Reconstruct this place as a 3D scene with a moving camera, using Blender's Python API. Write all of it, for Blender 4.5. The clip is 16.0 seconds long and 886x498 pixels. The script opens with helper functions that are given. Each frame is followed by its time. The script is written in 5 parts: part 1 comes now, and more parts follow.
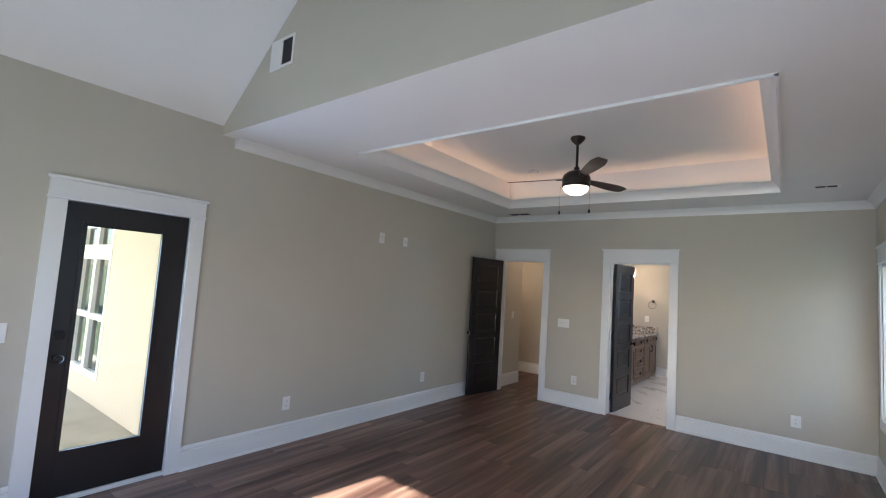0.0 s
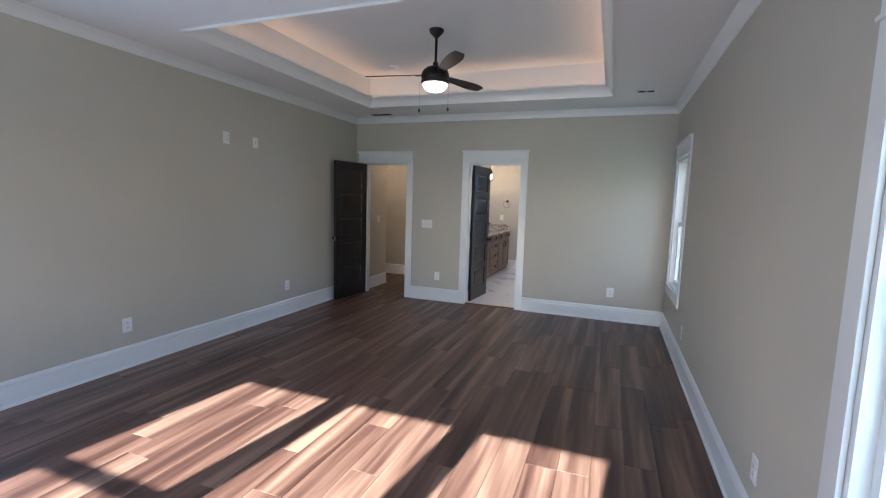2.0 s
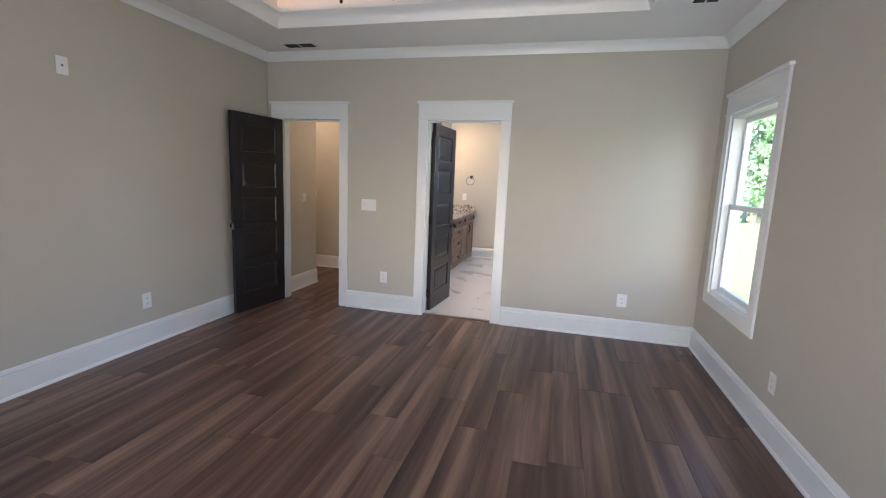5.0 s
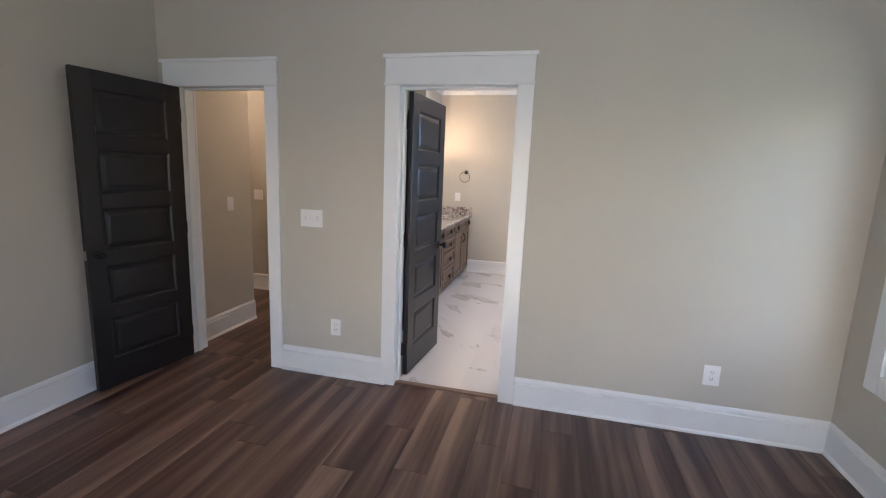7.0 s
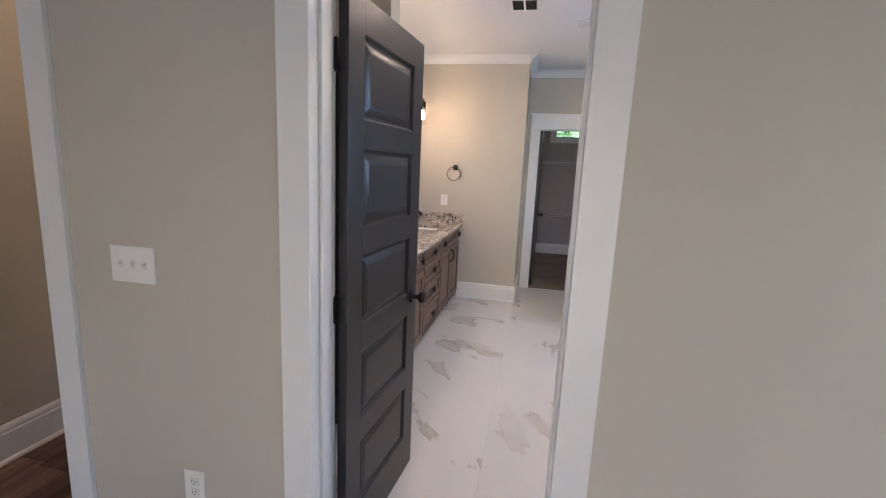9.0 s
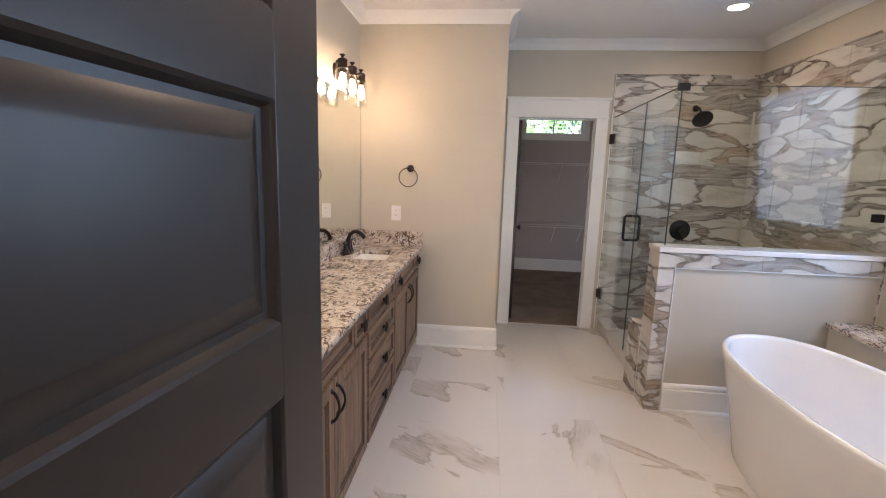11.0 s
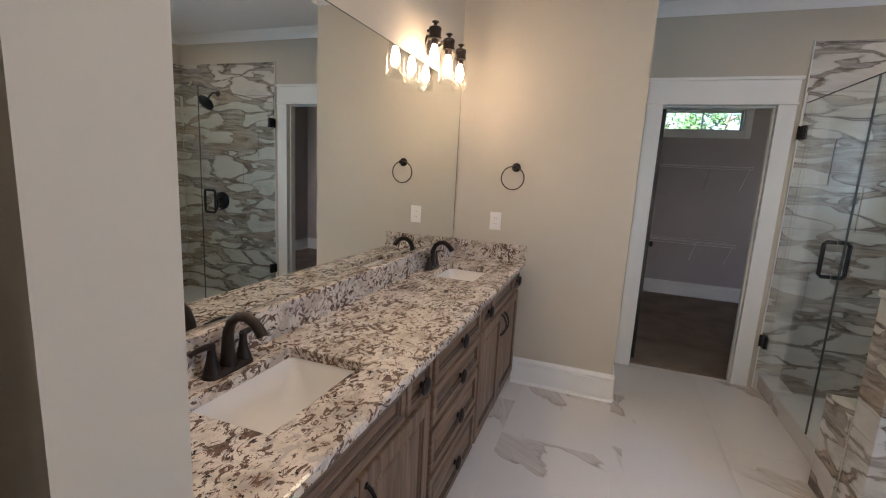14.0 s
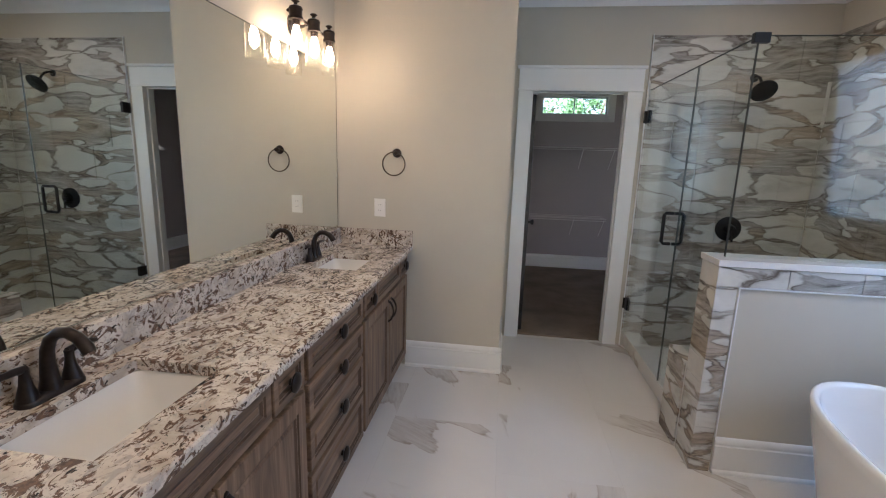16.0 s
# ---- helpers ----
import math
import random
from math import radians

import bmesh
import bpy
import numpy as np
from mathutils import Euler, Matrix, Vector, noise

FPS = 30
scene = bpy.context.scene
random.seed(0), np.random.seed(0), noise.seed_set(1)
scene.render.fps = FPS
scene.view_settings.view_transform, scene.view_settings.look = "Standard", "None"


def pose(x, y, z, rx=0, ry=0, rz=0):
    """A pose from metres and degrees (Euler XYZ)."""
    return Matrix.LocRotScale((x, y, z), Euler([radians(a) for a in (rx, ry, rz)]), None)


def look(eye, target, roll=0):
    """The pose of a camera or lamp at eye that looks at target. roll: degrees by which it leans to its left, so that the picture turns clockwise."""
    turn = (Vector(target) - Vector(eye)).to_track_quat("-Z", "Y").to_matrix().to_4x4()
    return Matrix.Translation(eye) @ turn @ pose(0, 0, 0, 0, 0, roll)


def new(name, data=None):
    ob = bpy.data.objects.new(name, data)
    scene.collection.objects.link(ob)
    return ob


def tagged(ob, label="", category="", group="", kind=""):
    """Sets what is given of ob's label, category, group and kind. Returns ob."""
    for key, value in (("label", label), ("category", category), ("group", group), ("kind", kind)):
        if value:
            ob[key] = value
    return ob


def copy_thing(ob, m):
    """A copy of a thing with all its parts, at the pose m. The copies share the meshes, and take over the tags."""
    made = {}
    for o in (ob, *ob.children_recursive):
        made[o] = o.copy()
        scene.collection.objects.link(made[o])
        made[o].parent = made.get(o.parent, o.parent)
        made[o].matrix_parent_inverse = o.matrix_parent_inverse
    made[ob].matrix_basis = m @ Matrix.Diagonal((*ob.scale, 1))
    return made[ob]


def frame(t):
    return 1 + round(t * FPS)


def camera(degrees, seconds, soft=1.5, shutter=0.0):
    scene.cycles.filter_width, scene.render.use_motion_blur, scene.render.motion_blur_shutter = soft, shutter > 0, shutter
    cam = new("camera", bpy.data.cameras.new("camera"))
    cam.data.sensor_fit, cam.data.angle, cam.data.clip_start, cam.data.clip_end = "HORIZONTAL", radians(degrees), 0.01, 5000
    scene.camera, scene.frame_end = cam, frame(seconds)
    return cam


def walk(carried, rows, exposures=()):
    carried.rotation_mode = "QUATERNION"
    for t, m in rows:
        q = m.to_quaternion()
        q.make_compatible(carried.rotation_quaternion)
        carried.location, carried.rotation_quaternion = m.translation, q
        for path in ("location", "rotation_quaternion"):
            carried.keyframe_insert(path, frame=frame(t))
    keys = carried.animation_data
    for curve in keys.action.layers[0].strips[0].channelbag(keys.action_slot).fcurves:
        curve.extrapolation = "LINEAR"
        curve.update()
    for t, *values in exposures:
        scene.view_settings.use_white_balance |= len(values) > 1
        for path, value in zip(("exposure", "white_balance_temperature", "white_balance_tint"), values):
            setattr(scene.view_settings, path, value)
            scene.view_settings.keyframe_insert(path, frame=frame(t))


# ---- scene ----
cam = camera(89.5, 16.0, soft=1.1)
PATH = [
    (0, (0.34, 0.301, 1.595), (-0.88, 1.878, 1.755), 3.7),
    (0.5, (0.349, 0.325, 1.558), (-0.738, 2.003, 1.558), 3.2),
    (1, (0.376, 0.338, 1.543), (-0.556, 2.104, 1.431), 2.4),
    (1.5, (0.401, 0.338, 1.543), (-0.399, 2.162, 1.362), 1.9),
    (2, (0.378, 0.357, 1.529), (-0.319, 2.218, 1.309), 1.8),
    (2.5, (0.316, 0.507, 1.507), (-0.286, 2.397, 1.25), 1.9),
    (3, (0.222, 0.741, 1.509), (-0.322, 2.645, 1.229), 2.1),
    (3.5, (0.1, 1.025, 1.472), (-0.414, 2.936, 1.178), 2.2),
    (6, (-0.393, 2.903, 1.456), (-0.882, 4.816, 1.139), 2.3),
    (6.5, (-0.476, 3.32, 1.487), (-0.964, 5.231, 1.157), 2.2),
    (7, (-0.589, 3.745, 1.51), (-1.046, 5.663, 1.174), 2.3),
    (7.5, (-0.665, 4.168, 1.497), (-1.097, 6.092, 1.158), 2.5),
    (8, (-0.764, 4.586, 1.523), (-1.175, 6.511, 1.172), 2.5),
    (8.5, (-0.843, 4.979, 1.53), (-1.252, 6.906, 1.18), 2.2),
    (9, (-0.948, 5.385, 1.512), (-1.34, 7.314, 1.158), 2.6),
    (11.3, (-1.263, 6.963, 1.485), (-1.424, 8.93, 1.16), 1.8),
    (11.5, (-1.269, 7.068, 1.494), (-1.422, 9.035, 1.168), 1.9),
    (12, (-1.278, 7.285, 1.501), (-1.471, 9.249, 1.175), 2.1),
    (12.5, (-1.276, 7.397, 1.492), (-1.648, 9.334, 1.159), 2.5),
    (13, (-1.3, 7.441, 1.485), (-1.833, 9.338, 1.142), 2.8),
    (13.5, (-1.302, 7.458, 1.476), (-1.919, 9.33, 1.136), 3.0),
    (14, (-1.294, 7.468, 1.478), (-1.956, 9.325, 1.136), 3.1),
    (14.5, (-1.272, 7.482, 1.477), (-1.952, 9.331, 1.135), 3.0),
    (15, (-1.238, 7.49, 1.482), (-1.876, 9.353, 1.133), 2.6),
    (15.5, (-1.204, 7.497, 1.487), (-1.683, 9.403, 1.118), 2.1),
    (16, (-1.161, 7.502, 1.492), (-1.414, 9.447, 1.103), 1.8),
]
EXPOSURES = [(0.0, 2.35, 5650, 17), (1.0, 2.42, 5650, 17), (2.0, 2.3, 5400, 17), (2.5, 2.07, 5600, 18), (3.0, 2.37, 5750, 18), (3.5, 2.62, 5900, 18), (6.0, 2.87, 5700, 21), (6.5, 2.75, 5700, 21), (7.5, 2.68, 5700, 22), (9.0, 2.44, 5800, 24), (11.3, 2.55, 6300, 25), (13.0, 2.13, 6050, 21), (15.0, 2.1, 5850, 20), (16.0, 2.14, 5650, 18)]
walk(cam, [(t, look(eye, target, roll)) for t, eye, target, roll in PATH], exposures=EXPOSURES)

# ---- world, sun, exposure ----
SUN_EL = radians(27.1)
SUN_DIR = Vector((0.12, 1.0, -math.tan(SUN_EL) * math.hypot(0.12, 1.0))).normalized()   # the way the sunlight travels
world = bpy.data.worlds.new("sky")
scene.world = world
world.use_nodes = True
wn = world.node_tree
sky = wn.nodes.new("ShaderNodeTexSky")
sky.sky_type = "NISHITA"
sky.sun_disc = False
sky.sun_elevation = SUN_EL
sky.sun_rotation = math.atan2(-SUN_DIR.x, -SUN_DIR.y)
wn.links.new(sky.outputs[0], wn.nodes["Background"].inputs[0])
wn.nodes["Background"].inputs[1].default_value = 0.13


def lamp(name, kind, energy, color, m, **kw):
    data = bpy.data.lights.new(name, kind)
    data.energy, data.color = energy, color
    for k, v in kw.items():
        if k == "size":
            data.size = v
        elif k == "size_y":
            data.shape, data.size_y = "RECTANGLE", v
        elif k == "radius":
            data.shadow_soft_size = v
        elif k == "angle":
            data.angle = v
        elif k == "spot":
            data.spot_size, data.spot_blend = v, 0.6
    ob = new(name, data)
    ob.matrix_world = m
    return ob


lamp("sun", "SUN", 9.3, (1.0, 0.94, 0.73), look((0, 0, 0), SUN_DIR), angle=radians(0.55))
# skylight standing in the openings of the windows
SKYC = (0.54, 0.76, 1.0)
SKYB = (0.46, 0.70, 1.0)
for wx in (-2.385, -1.39, -0.395):
    lamp("window_daylight", "AREA", 1.4, (0.80, 0.89, 1.0), look((wx, -0.73, 1.33), (wx, 2, 1.33)), size=0.72, size_y=1.3)
lamp("window_daylight", "AREA", 1.9, SKYC, look((1.195, 1.48, 1.33), (-1, 1.48, 1.33)), size=0.72, size_y=1.3)
lamp("door_daylight", "AREA", 4.4, SKYB, look((-3.49, 1.49, 1.05), (0, 1.49, 1.05)), size=0.5, size_y=1.5)
lamp("window_daylight", "AREA", 0.35, SKYC, look((1.09, 5.855, 1.33), (-1, 5.855, 1.33)), size=0.72, size_y=1.3)
lamp("window_daylight", "AREA", 4.0, SKYB, look((1.17, 8.835, 1.71), (-1, 8.835, 1.5)), size=1.05, size_y=1.05)

# ---- materials ----
class Nodes:
    def __init__(self, name):
        self.mat = bpy.data.materials.new(name)
        self.mat.use_nodes = True
        self.t = self.mat.node_tree
        self.b = self.t.nodes["Principled BSDF"]

    def n(self, kind, **inputs):
        node = self.t.nodes.new(kind)
        for k, v in inputs.items():
            self.put(node, k.replace("_", " "), v)
        return node

    def put(self, node, key, v):
        sock = node.inputs[int(key)] if key.isdigit() else node.inputs[key]
        if isinstance(v, bpy.types.NodeSocket):
            self.t.links.new(v, sock)
        else:
            sock.default_value = v

    def set(self, **inputs):
        for k, v in inputs.items():
            self.put(self.b, k.replace("_", " "), v)

    def coords(self, scale=(1, 1, 1), rot=(0, 0, 0), offset=None):
        src = self.n("ShaderNodeTexCoord").outputs["Object"]
        if offset is not None:
            src = self.math3(src, offset)
        mp = self.n("ShaderNodeMapping", Vector=src, Scale=scale, Rotation=rot)
        return mp.outputs[0]

    def world(self, scale=(1, 1, 1), offset=None):
        src = self.n("ShaderNodeNewGeometry").outputs["Position"]
        if offset is not None:
            src = self.math3(src, offset)
        return self.n("ShaderNodeMapping", Vector=src, Scale=scale).outputs[0]

    def math3(self, a, b):
        node = self.t.nodes.new("ShaderNodeVectorMath")
        self.t.links.new(a, node.inputs[0])
        self.t.links.new(b, node.inputs[1])
        return node.outputs[0]

    def rand(self, k):
        """An offset of its own for each object."""
        info = self.n("ShaderNodeObjectInfo").outputs["Random"]
        comb = self.n("ShaderNodeCombineXYZ")
        for i, f in enumerate((k, k * 1.7, k * 0.6)):
            mul = self.m("MULTIPLY", info, f)
            self.t.links.new(mul, comb.inputs[i])
        return comb.outputs[0]

    def m(self, op, a, b=0.0):
        node = self.t.nodes.new("ShaderNodeMath")
        node.operation = op
        for i, v in enumerate((a, b)):
            if isinstance(v, bpy.types.NodeSocket):
                self.t.links.new(v, node.inputs[i])
            else:
                node.inputs[i].default_value = v
        return node.outputs[0]

    def noise(self, vec, scale, detail=4.0, rough=0.55, distort=0.0):
        node = self.n("ShaderNodeTexNoise", Vector=vec, Scale=scale, Detail=detail, Roughness=rough, Distortion=distort)
        return node.outputs[0]

    def ramp(self, fac, stops):
        node = self.n("ShaderNodeValToRGB", Fac=fac)
        els = node.color_ramp.elements
        while len(els) < len(stops):
            els.new(0.5)
        for el, (p, c) in zip(els, stops):
            el.position = p
            el.color = (*c, 1) if len(c) == 3 else c
        return node.outputs[0]

    def mix(self, fac, a, b, blend="MIX"):
        node = self.t.nodes.new("ShaderNodeMix")
        node.data_type, node.blend_type = "RGBA", blend
        for i, v in ((0, fac), (6, a), (7, b)):
            if isinstance(v, bpy.types.NodeSocket):
                self.t.links.new(v, node.inputs[i])
            else:
                node.inputs[i].default_value = v if i == 0 else (*v, 1)
        return node.outputs[2]

    def bump(self, height, strength=0.2, dist=0.002):
        node = self.n("ShaderNodeBump", Height=height, Strength=strength, Distance=dist)
        self.put(self.b, "Normal", node.outputs[0])


def g3(v):
    return (v, v, v)


def paint(name, color, rough=0.55, speck=0.03, bump=0.08):
    """Rolled wall paint: a fine roller stipple and faint large-scale unevenness."""
    k = Nodes(name)
    p = k.world()
    big = k.noise(p, 0.9, 3)
    dark = tuple(c * (1 - speck) for c in color)
    lite = tuple(min(1, c * (1 + speck)) for c in color)
    k.set(Base_Color=k.ramp(big, [(0.3, dark), (0.7, lite)]))
    r = k.noise(p, 2.3, 3)
    k.set(Roughness=k.m("ADD", k.m("MULTIPLY", r, 0.12), rough - 0.06))
    if bump:
        k.bump(k.noise(p, 240, 2), bump, 0.0015)
    return k.mat


M = {}
M["wall"] = paint("greige_wall_paint", (0.53, 0.498, 0.425), 0.64)
M["wall_closet"] = paint("grey_closet_paint", (0.42, 0.385, 0.395), 0.55)
M["ceiling"] = paint("ceiling_paint", (0.79, 0.785, 0.785), 0.75, 0.02, 0.12)
M["trim"] = paint("white_trim_paint", (0.785, 0.795, 0.79), 0.30, 0.004, 0.0)
M["plastic"] = paint("white_plastic", (0.82, 0.81, 0.79), 0.3, 0.01, 0.0)
M["door"] = paint("charcoal_door_paint", (0.016, 0.0142, 0.0144), 0.35, 0.06, 0.05)
M["door"].node_tree.nodes["Principled BSDF"].inputs["Specular IOR Level"].default_value = 0.42


def metal(name, color, rough, metallic=0.8):
    k = Nodes(name)
    p = k.coords()
    nz = k.noise(p, 60, 3)
    k.set(Base_Color=k.ramp(nz, [(0.3, tuple(c * 0.8 for c in color)), (0.7, tuple(c * 1.2 for c in color))]), Metallic=metallic,
          Roughness=k.m("ADD", k.m("MULTIPLY", nz, 0.15), rough - 0.07))
    return k.mat


M["bronze"] = metal("oil_rubbed_bronze", (0.035, 0.027, 0.023), 0.36, 0.7)
M["black"] = metal("matt_black_metal", (0.016, 0.015, 0.015), 0.42, 0.4)
M["ring"] = metal("brushed_bronze", (0.10, 0.078, 0.058), 0.35, 0.9)
M["chrome"] = metal("nickel", (0.7, 0.68, 0.65), 0.2, 1.0)
# flat dark colour painted in for shade inside slots and openings
M["vent_dark"] = metal("vent_shadow", (0.05, 0.05, 0.05), 0.7, 0.0)


def glow(name, color, strength):
    k = Nodes(name)
    k.set(Base_Color=(0.8, 0.8, 0.8, 1), Emission_Color=(*color, 1), Emission_Strength=strength)
    return k.mat


M["fan_glow"] = glow("fan_light_glow", (1.0, 0.82, 0.58), 0.95)
M["bulb"] = glow("bulb_glow", (1.0, 0.72, 0.43), 20.5)
M["can_glow"] = glow("downlight_glow", (1.0, 0.75, 0.46), 22.0)
# stronger glow for the two fill downlights added in the bathroom
M["room_fill_glow"] = glow("room_fill_downlight_glow", (1.0, 0.77, 0.50), 62.0)
M["hall_glow"] = glow("hallway_light_glow", (1.0, 0.71, 0.43), 42.0)


def clear_glass(name, color=(1, 1, 1), rough=0.0, gloss=0.03):
    k = Nodes(name)
    out = k.t.nodes["Material Output"]
    facing = k.n("ShaderNodeLayerWeight", Blend=0.5).outputs["Facing"]
    fres = k.m("ADD", k.m("MULTIPLY", k.m("POWER", facing, 5.0), 0.95), gloss)
    tr = k.n("ShaderNodeBsdfTransparent", Color=(*color, 1)).outputs[0]
    gl = k.n("ShaderNodeBsdfGlossy", Roughness=rough, Color=(1, 1, 1, 1)).outputs[0]
    mx = k.n("ShaderNodeMixShader", Fac=fres)
    k.t.links.new(tr, mx.inputs[1])
    k.t.links.new(gl, mx.inputs[2])
    k.t.links.new(mx.outputs[0], out.inputs[0])
    return k.mat


M["pane"] = clear_glass("window_glass", (0.96, 0.98, 0.97))
M["shower_glass"] = clear_glass("shower_glass", (0.955, 0.98, 0.965), 0.0, 0.012)
M["lamp_glass"] = clear_glass("lamp_glass", (0.98, 0.97, 0.95), 0.02, 0.03)
k = Nodes("mirror_silver")
k.set(Base_Color=(0.86, 0.89, 0.86, 1), Metallic=1.0, Roughness=0.01)
M["mirror"] = k.mat
k = Nodes("glass_edge")
k.set(Base_Color=(0.06, 0.068, 0.064, 1), Roughness=0.6, Specular_IOR_Level=0.15)
M["glass_edge"] = k.mat


def plank_wood():
    k = Nodes("dark_vinyl_plank")
    off = k.rand(37.0)
    p = k.coords((1, 1, 1), offset=off)
    bend = k.n("ShaderNodeTexNoise", Vector=k.n("ShaderNodeMapping", Vector=p, Scale=(3, 0.8, 1)).outputs[0], Scale=1.0, Detail=2.0)
    wv = k.n("ShaderNodeVectorMath")
    wv.operation = "SCALE"
    k.t.links.new(bend.outputs[1], wv.inputs[0])
    wv.inputs[3].default_value = 0.05
    p = k.math3(p, wv.outputs[0])
    broad = k.noise(k.n("ShaderNodeMapping", Vector=p, Scale=(9, 0.42, 4)).outputs[0], 1.0, 3, 0.55)
    mid = k.noise(k.n("ShaderNodeMapping", Vector=p, Scale=(30, 0.9, 9)).outputs[0], 1.0, 4, 0.6)
    fine = k.noise(k.n("ShaderNodeMapping", Vector=p, Scale=(170, 5, 20)).outputs[0], 1.0, 4, 0.7)
    tone = k.m("ADD", k.m("MULTIPLY", broad, 0.86), k.m("MULTIPLY", mid, 0.24))
    tone = k.m("ADD", tone, k.m("MULTIPLY", k.m("SUBTRACT", k.n("ShaderNodeObjectInfo").outputs["Random"], 0.5), 0.09))
    col = k.ramp(tone, [(0.40, (0.049, 0.0235, 0.0185)), (0.50, (0.096, 0.0505, 0.0375)), (0.59, (0.156, 0.091, 0.067)), (0.70, (0.262, 0.172, 0.124))])
    col = k.mix(0.28, col, k.ramp(fine, [(0.3, g3(0.5)), (0.7, g3(1.0))]), "MULTIPLY")
    k.set(Base_Color=col, Roughness=k.m("ADD", k.m("MULTIPLY", fine, 0.10), 0.33))
    k.bump(fine, 0.2, 0.0005)
    return k.mat


M["plank"] = plank_wood()


def marble_tile():
    """White porcelain with a few feathered brown-grey strokes; each tile shows its own stretch of the print."""
    k = Nodes("white_marble_floor_tile")
    p = k.coords(offset=k.rand(23.0))
    turn = k.n("ShaderNodeVectorRotate", Vector=p, Angle=k.m("ADD", k.m("MULTIPLY", k.n("ShaderNodeObjectInfo").outputs["Random"], 1.9), 0.1))
    turn.rotation_type = "Z_AXIS"
    p = k.n("ShaderNodeMapping", Vector=turn.outputs[0], Scale=(0.9, 2.6, 1)).outputs[0]
    tex = k.n("ShaderNodeTexNoise", Vector=p, Scale=1.6, Detail=5.0, Roughness=0.6)
    wv = k.n("ShaderNodeVectorMath")
    wv.operation = "SCALE"
    k.t.links.new(tex.outputs[1], wv.inputs[0])
    wv.inputs[3].default_value = 0.30
    p2 = k.math3(p, wv.outputs[0])
    v = k.noise(p2, 1.45, 4, 0.5)
    stroke = k.ramp(v, [(0.575, g3(0)), (0.590, g3(1.0)), (0.62, g3(0.55)), (0.69, g3(0.42)), (0.74, g3(0.7)), (0.77, g3(0))])
    here = k.ramp(k.noise(p, 1.15, 2), [(0.43, g3(0)), (0.52, g3(1))])
    feather = k.ramp(k.noise(k.n("ShaderNodeMapping", Vector=p2, Scale=(3, 9, 3)).outputs[0], 3.0, 4), [(0.3, g3(0.35)), (0.7, g3(1))])
    amt = k.m("MULTIPLY", k.m("MULTIPLY", stroke, here), feather)
    cloud = k.ramp(k.noise(p2, 0.9, 4), [(0.35, (0.70, 0.69, 0.68)), (0.7, (0.675, 0.662, 0.645))])
    col = k.mix(amt, cloud, (0.36, 0.315, 0.27))
    k.set(Base_Color=col, Roughness=0.2)
    return k.mat


M["floor_tile"] = marble_tile()


def stone_wall_tile():
    """Marble print: pale lens-shaped fields with dark uneven outlines, and streaky grey-brown flows between them."""
    k = Nodes("veined_marble_wall_tile")
    p = k.n("ShaderNodeMapping", Vector=k.world(), Scale=(2.2, 2.2, 7.0), Rotation=(0, radians(5), 0)).outputs[0]

    def warped(src, scale, amount, detail):
        tex = k.n("ShaderNodeTexNoise", Vector=src, Scale=scale, Detail=detail, Roughness=0.55)
        wv = k.n("ShaderNodeVectorMath")
        wv.operation = "SCALE"
        k.t.links.new(tex.outputs[1], wv.inputs[0])
        wv.inputs[3].default_value = amount
        return k.math3(src, wv.outputs[0])
    p2 = warped(warped(p, 0.55, 1.5, 2.0), 2.4, 0.42, 4.0)
    vor = k.n("ShaderNodeTexVoronoi", Vector=p2, Scale=0.95)
    vor.feature = "DISTANCE_TO_EDGE"
    edge = vor.outputs["Distance"]
    wide = k.ramp(k.noise(p, 0.7, 3), [(0.36, g3(0.004)), (0.49, g3(0.07)), (0.63, g3(0.34))])
    rel = k.m("SUBTRACT", edge, wide)
    fine = k.noise(k.n("ShaderNodeMapping", Vector=p2, Scale=(0.7, 0.7, 2.6)).outputs[0], 1.9, 6, 0.66)
    hue = k.noise(p, 0.45, 2)
    dark = k.mix(k.ramp(hue, [(0.42, g3(0)), (0.58, g3(1))]), (0.15, 0.14, 0.127), (0.175, 0.137, 0.103))
    lite = k.mix(k.ramp(hue, [(0.42, g3(0)), (0.58, g3(1))]), (0.42, 0.41, 0.385), (0.45, 0.39, 0.32))
    flow = k.mix(k.ramp(fine, [(0.36, g3(0)), (0.46, g3(0.55)), (0.60, g3(1))]), dark, lite)
    flow = k.mix(k.ramp(fine, [(0.60, g3(0)), (0.68, g3(0.8))]), flow, (0.60, 0.575, 0.53))
    pale = k.ramp(k.noise(p2, 1.3, 5, 0.6), [(0.30, (0.42, 0.40, 0.365)), (0.44, (0.56, 0.555, 0.52)), (0.70, (0.66, 0.655, 0.62))])
    col = k.mix(k.ramp(k.m("ADD", rel, 0.5), [(0.485, g3(1)), (0.535, g3(0))]), pale, flow)
    line = k.ramp(k.m("ABSOLUTE", rel), [(0.0, g3(0.95)), (0.012, g3(0.7)), (0.034, g3(0.2)), (0.08, g3(0))])
    some = k.ramp(k.noise(p2, 0.9, 3), [(0.42, g3(0.1)), (0.56, g3(1))])
    col = k.mix(k.m("MULTIPLY", line, some), col, (0.10, 0.078, 0.06))
    k.set(Base_Color=col, Roughness=0.2)
    return k.mat


M["wall_tile"] = stone_wall_tile()
k = Nodes("white_grout")
p = k.world()
k.set(Base_Color=k.ramp(k.noise(p, 40, 3), [(0.3, (0.60, 0.585, 0.56)), (0.7, (0.68, 0.665, 0.64))]), Roughness=0.8)
M["grout"] = k.mat


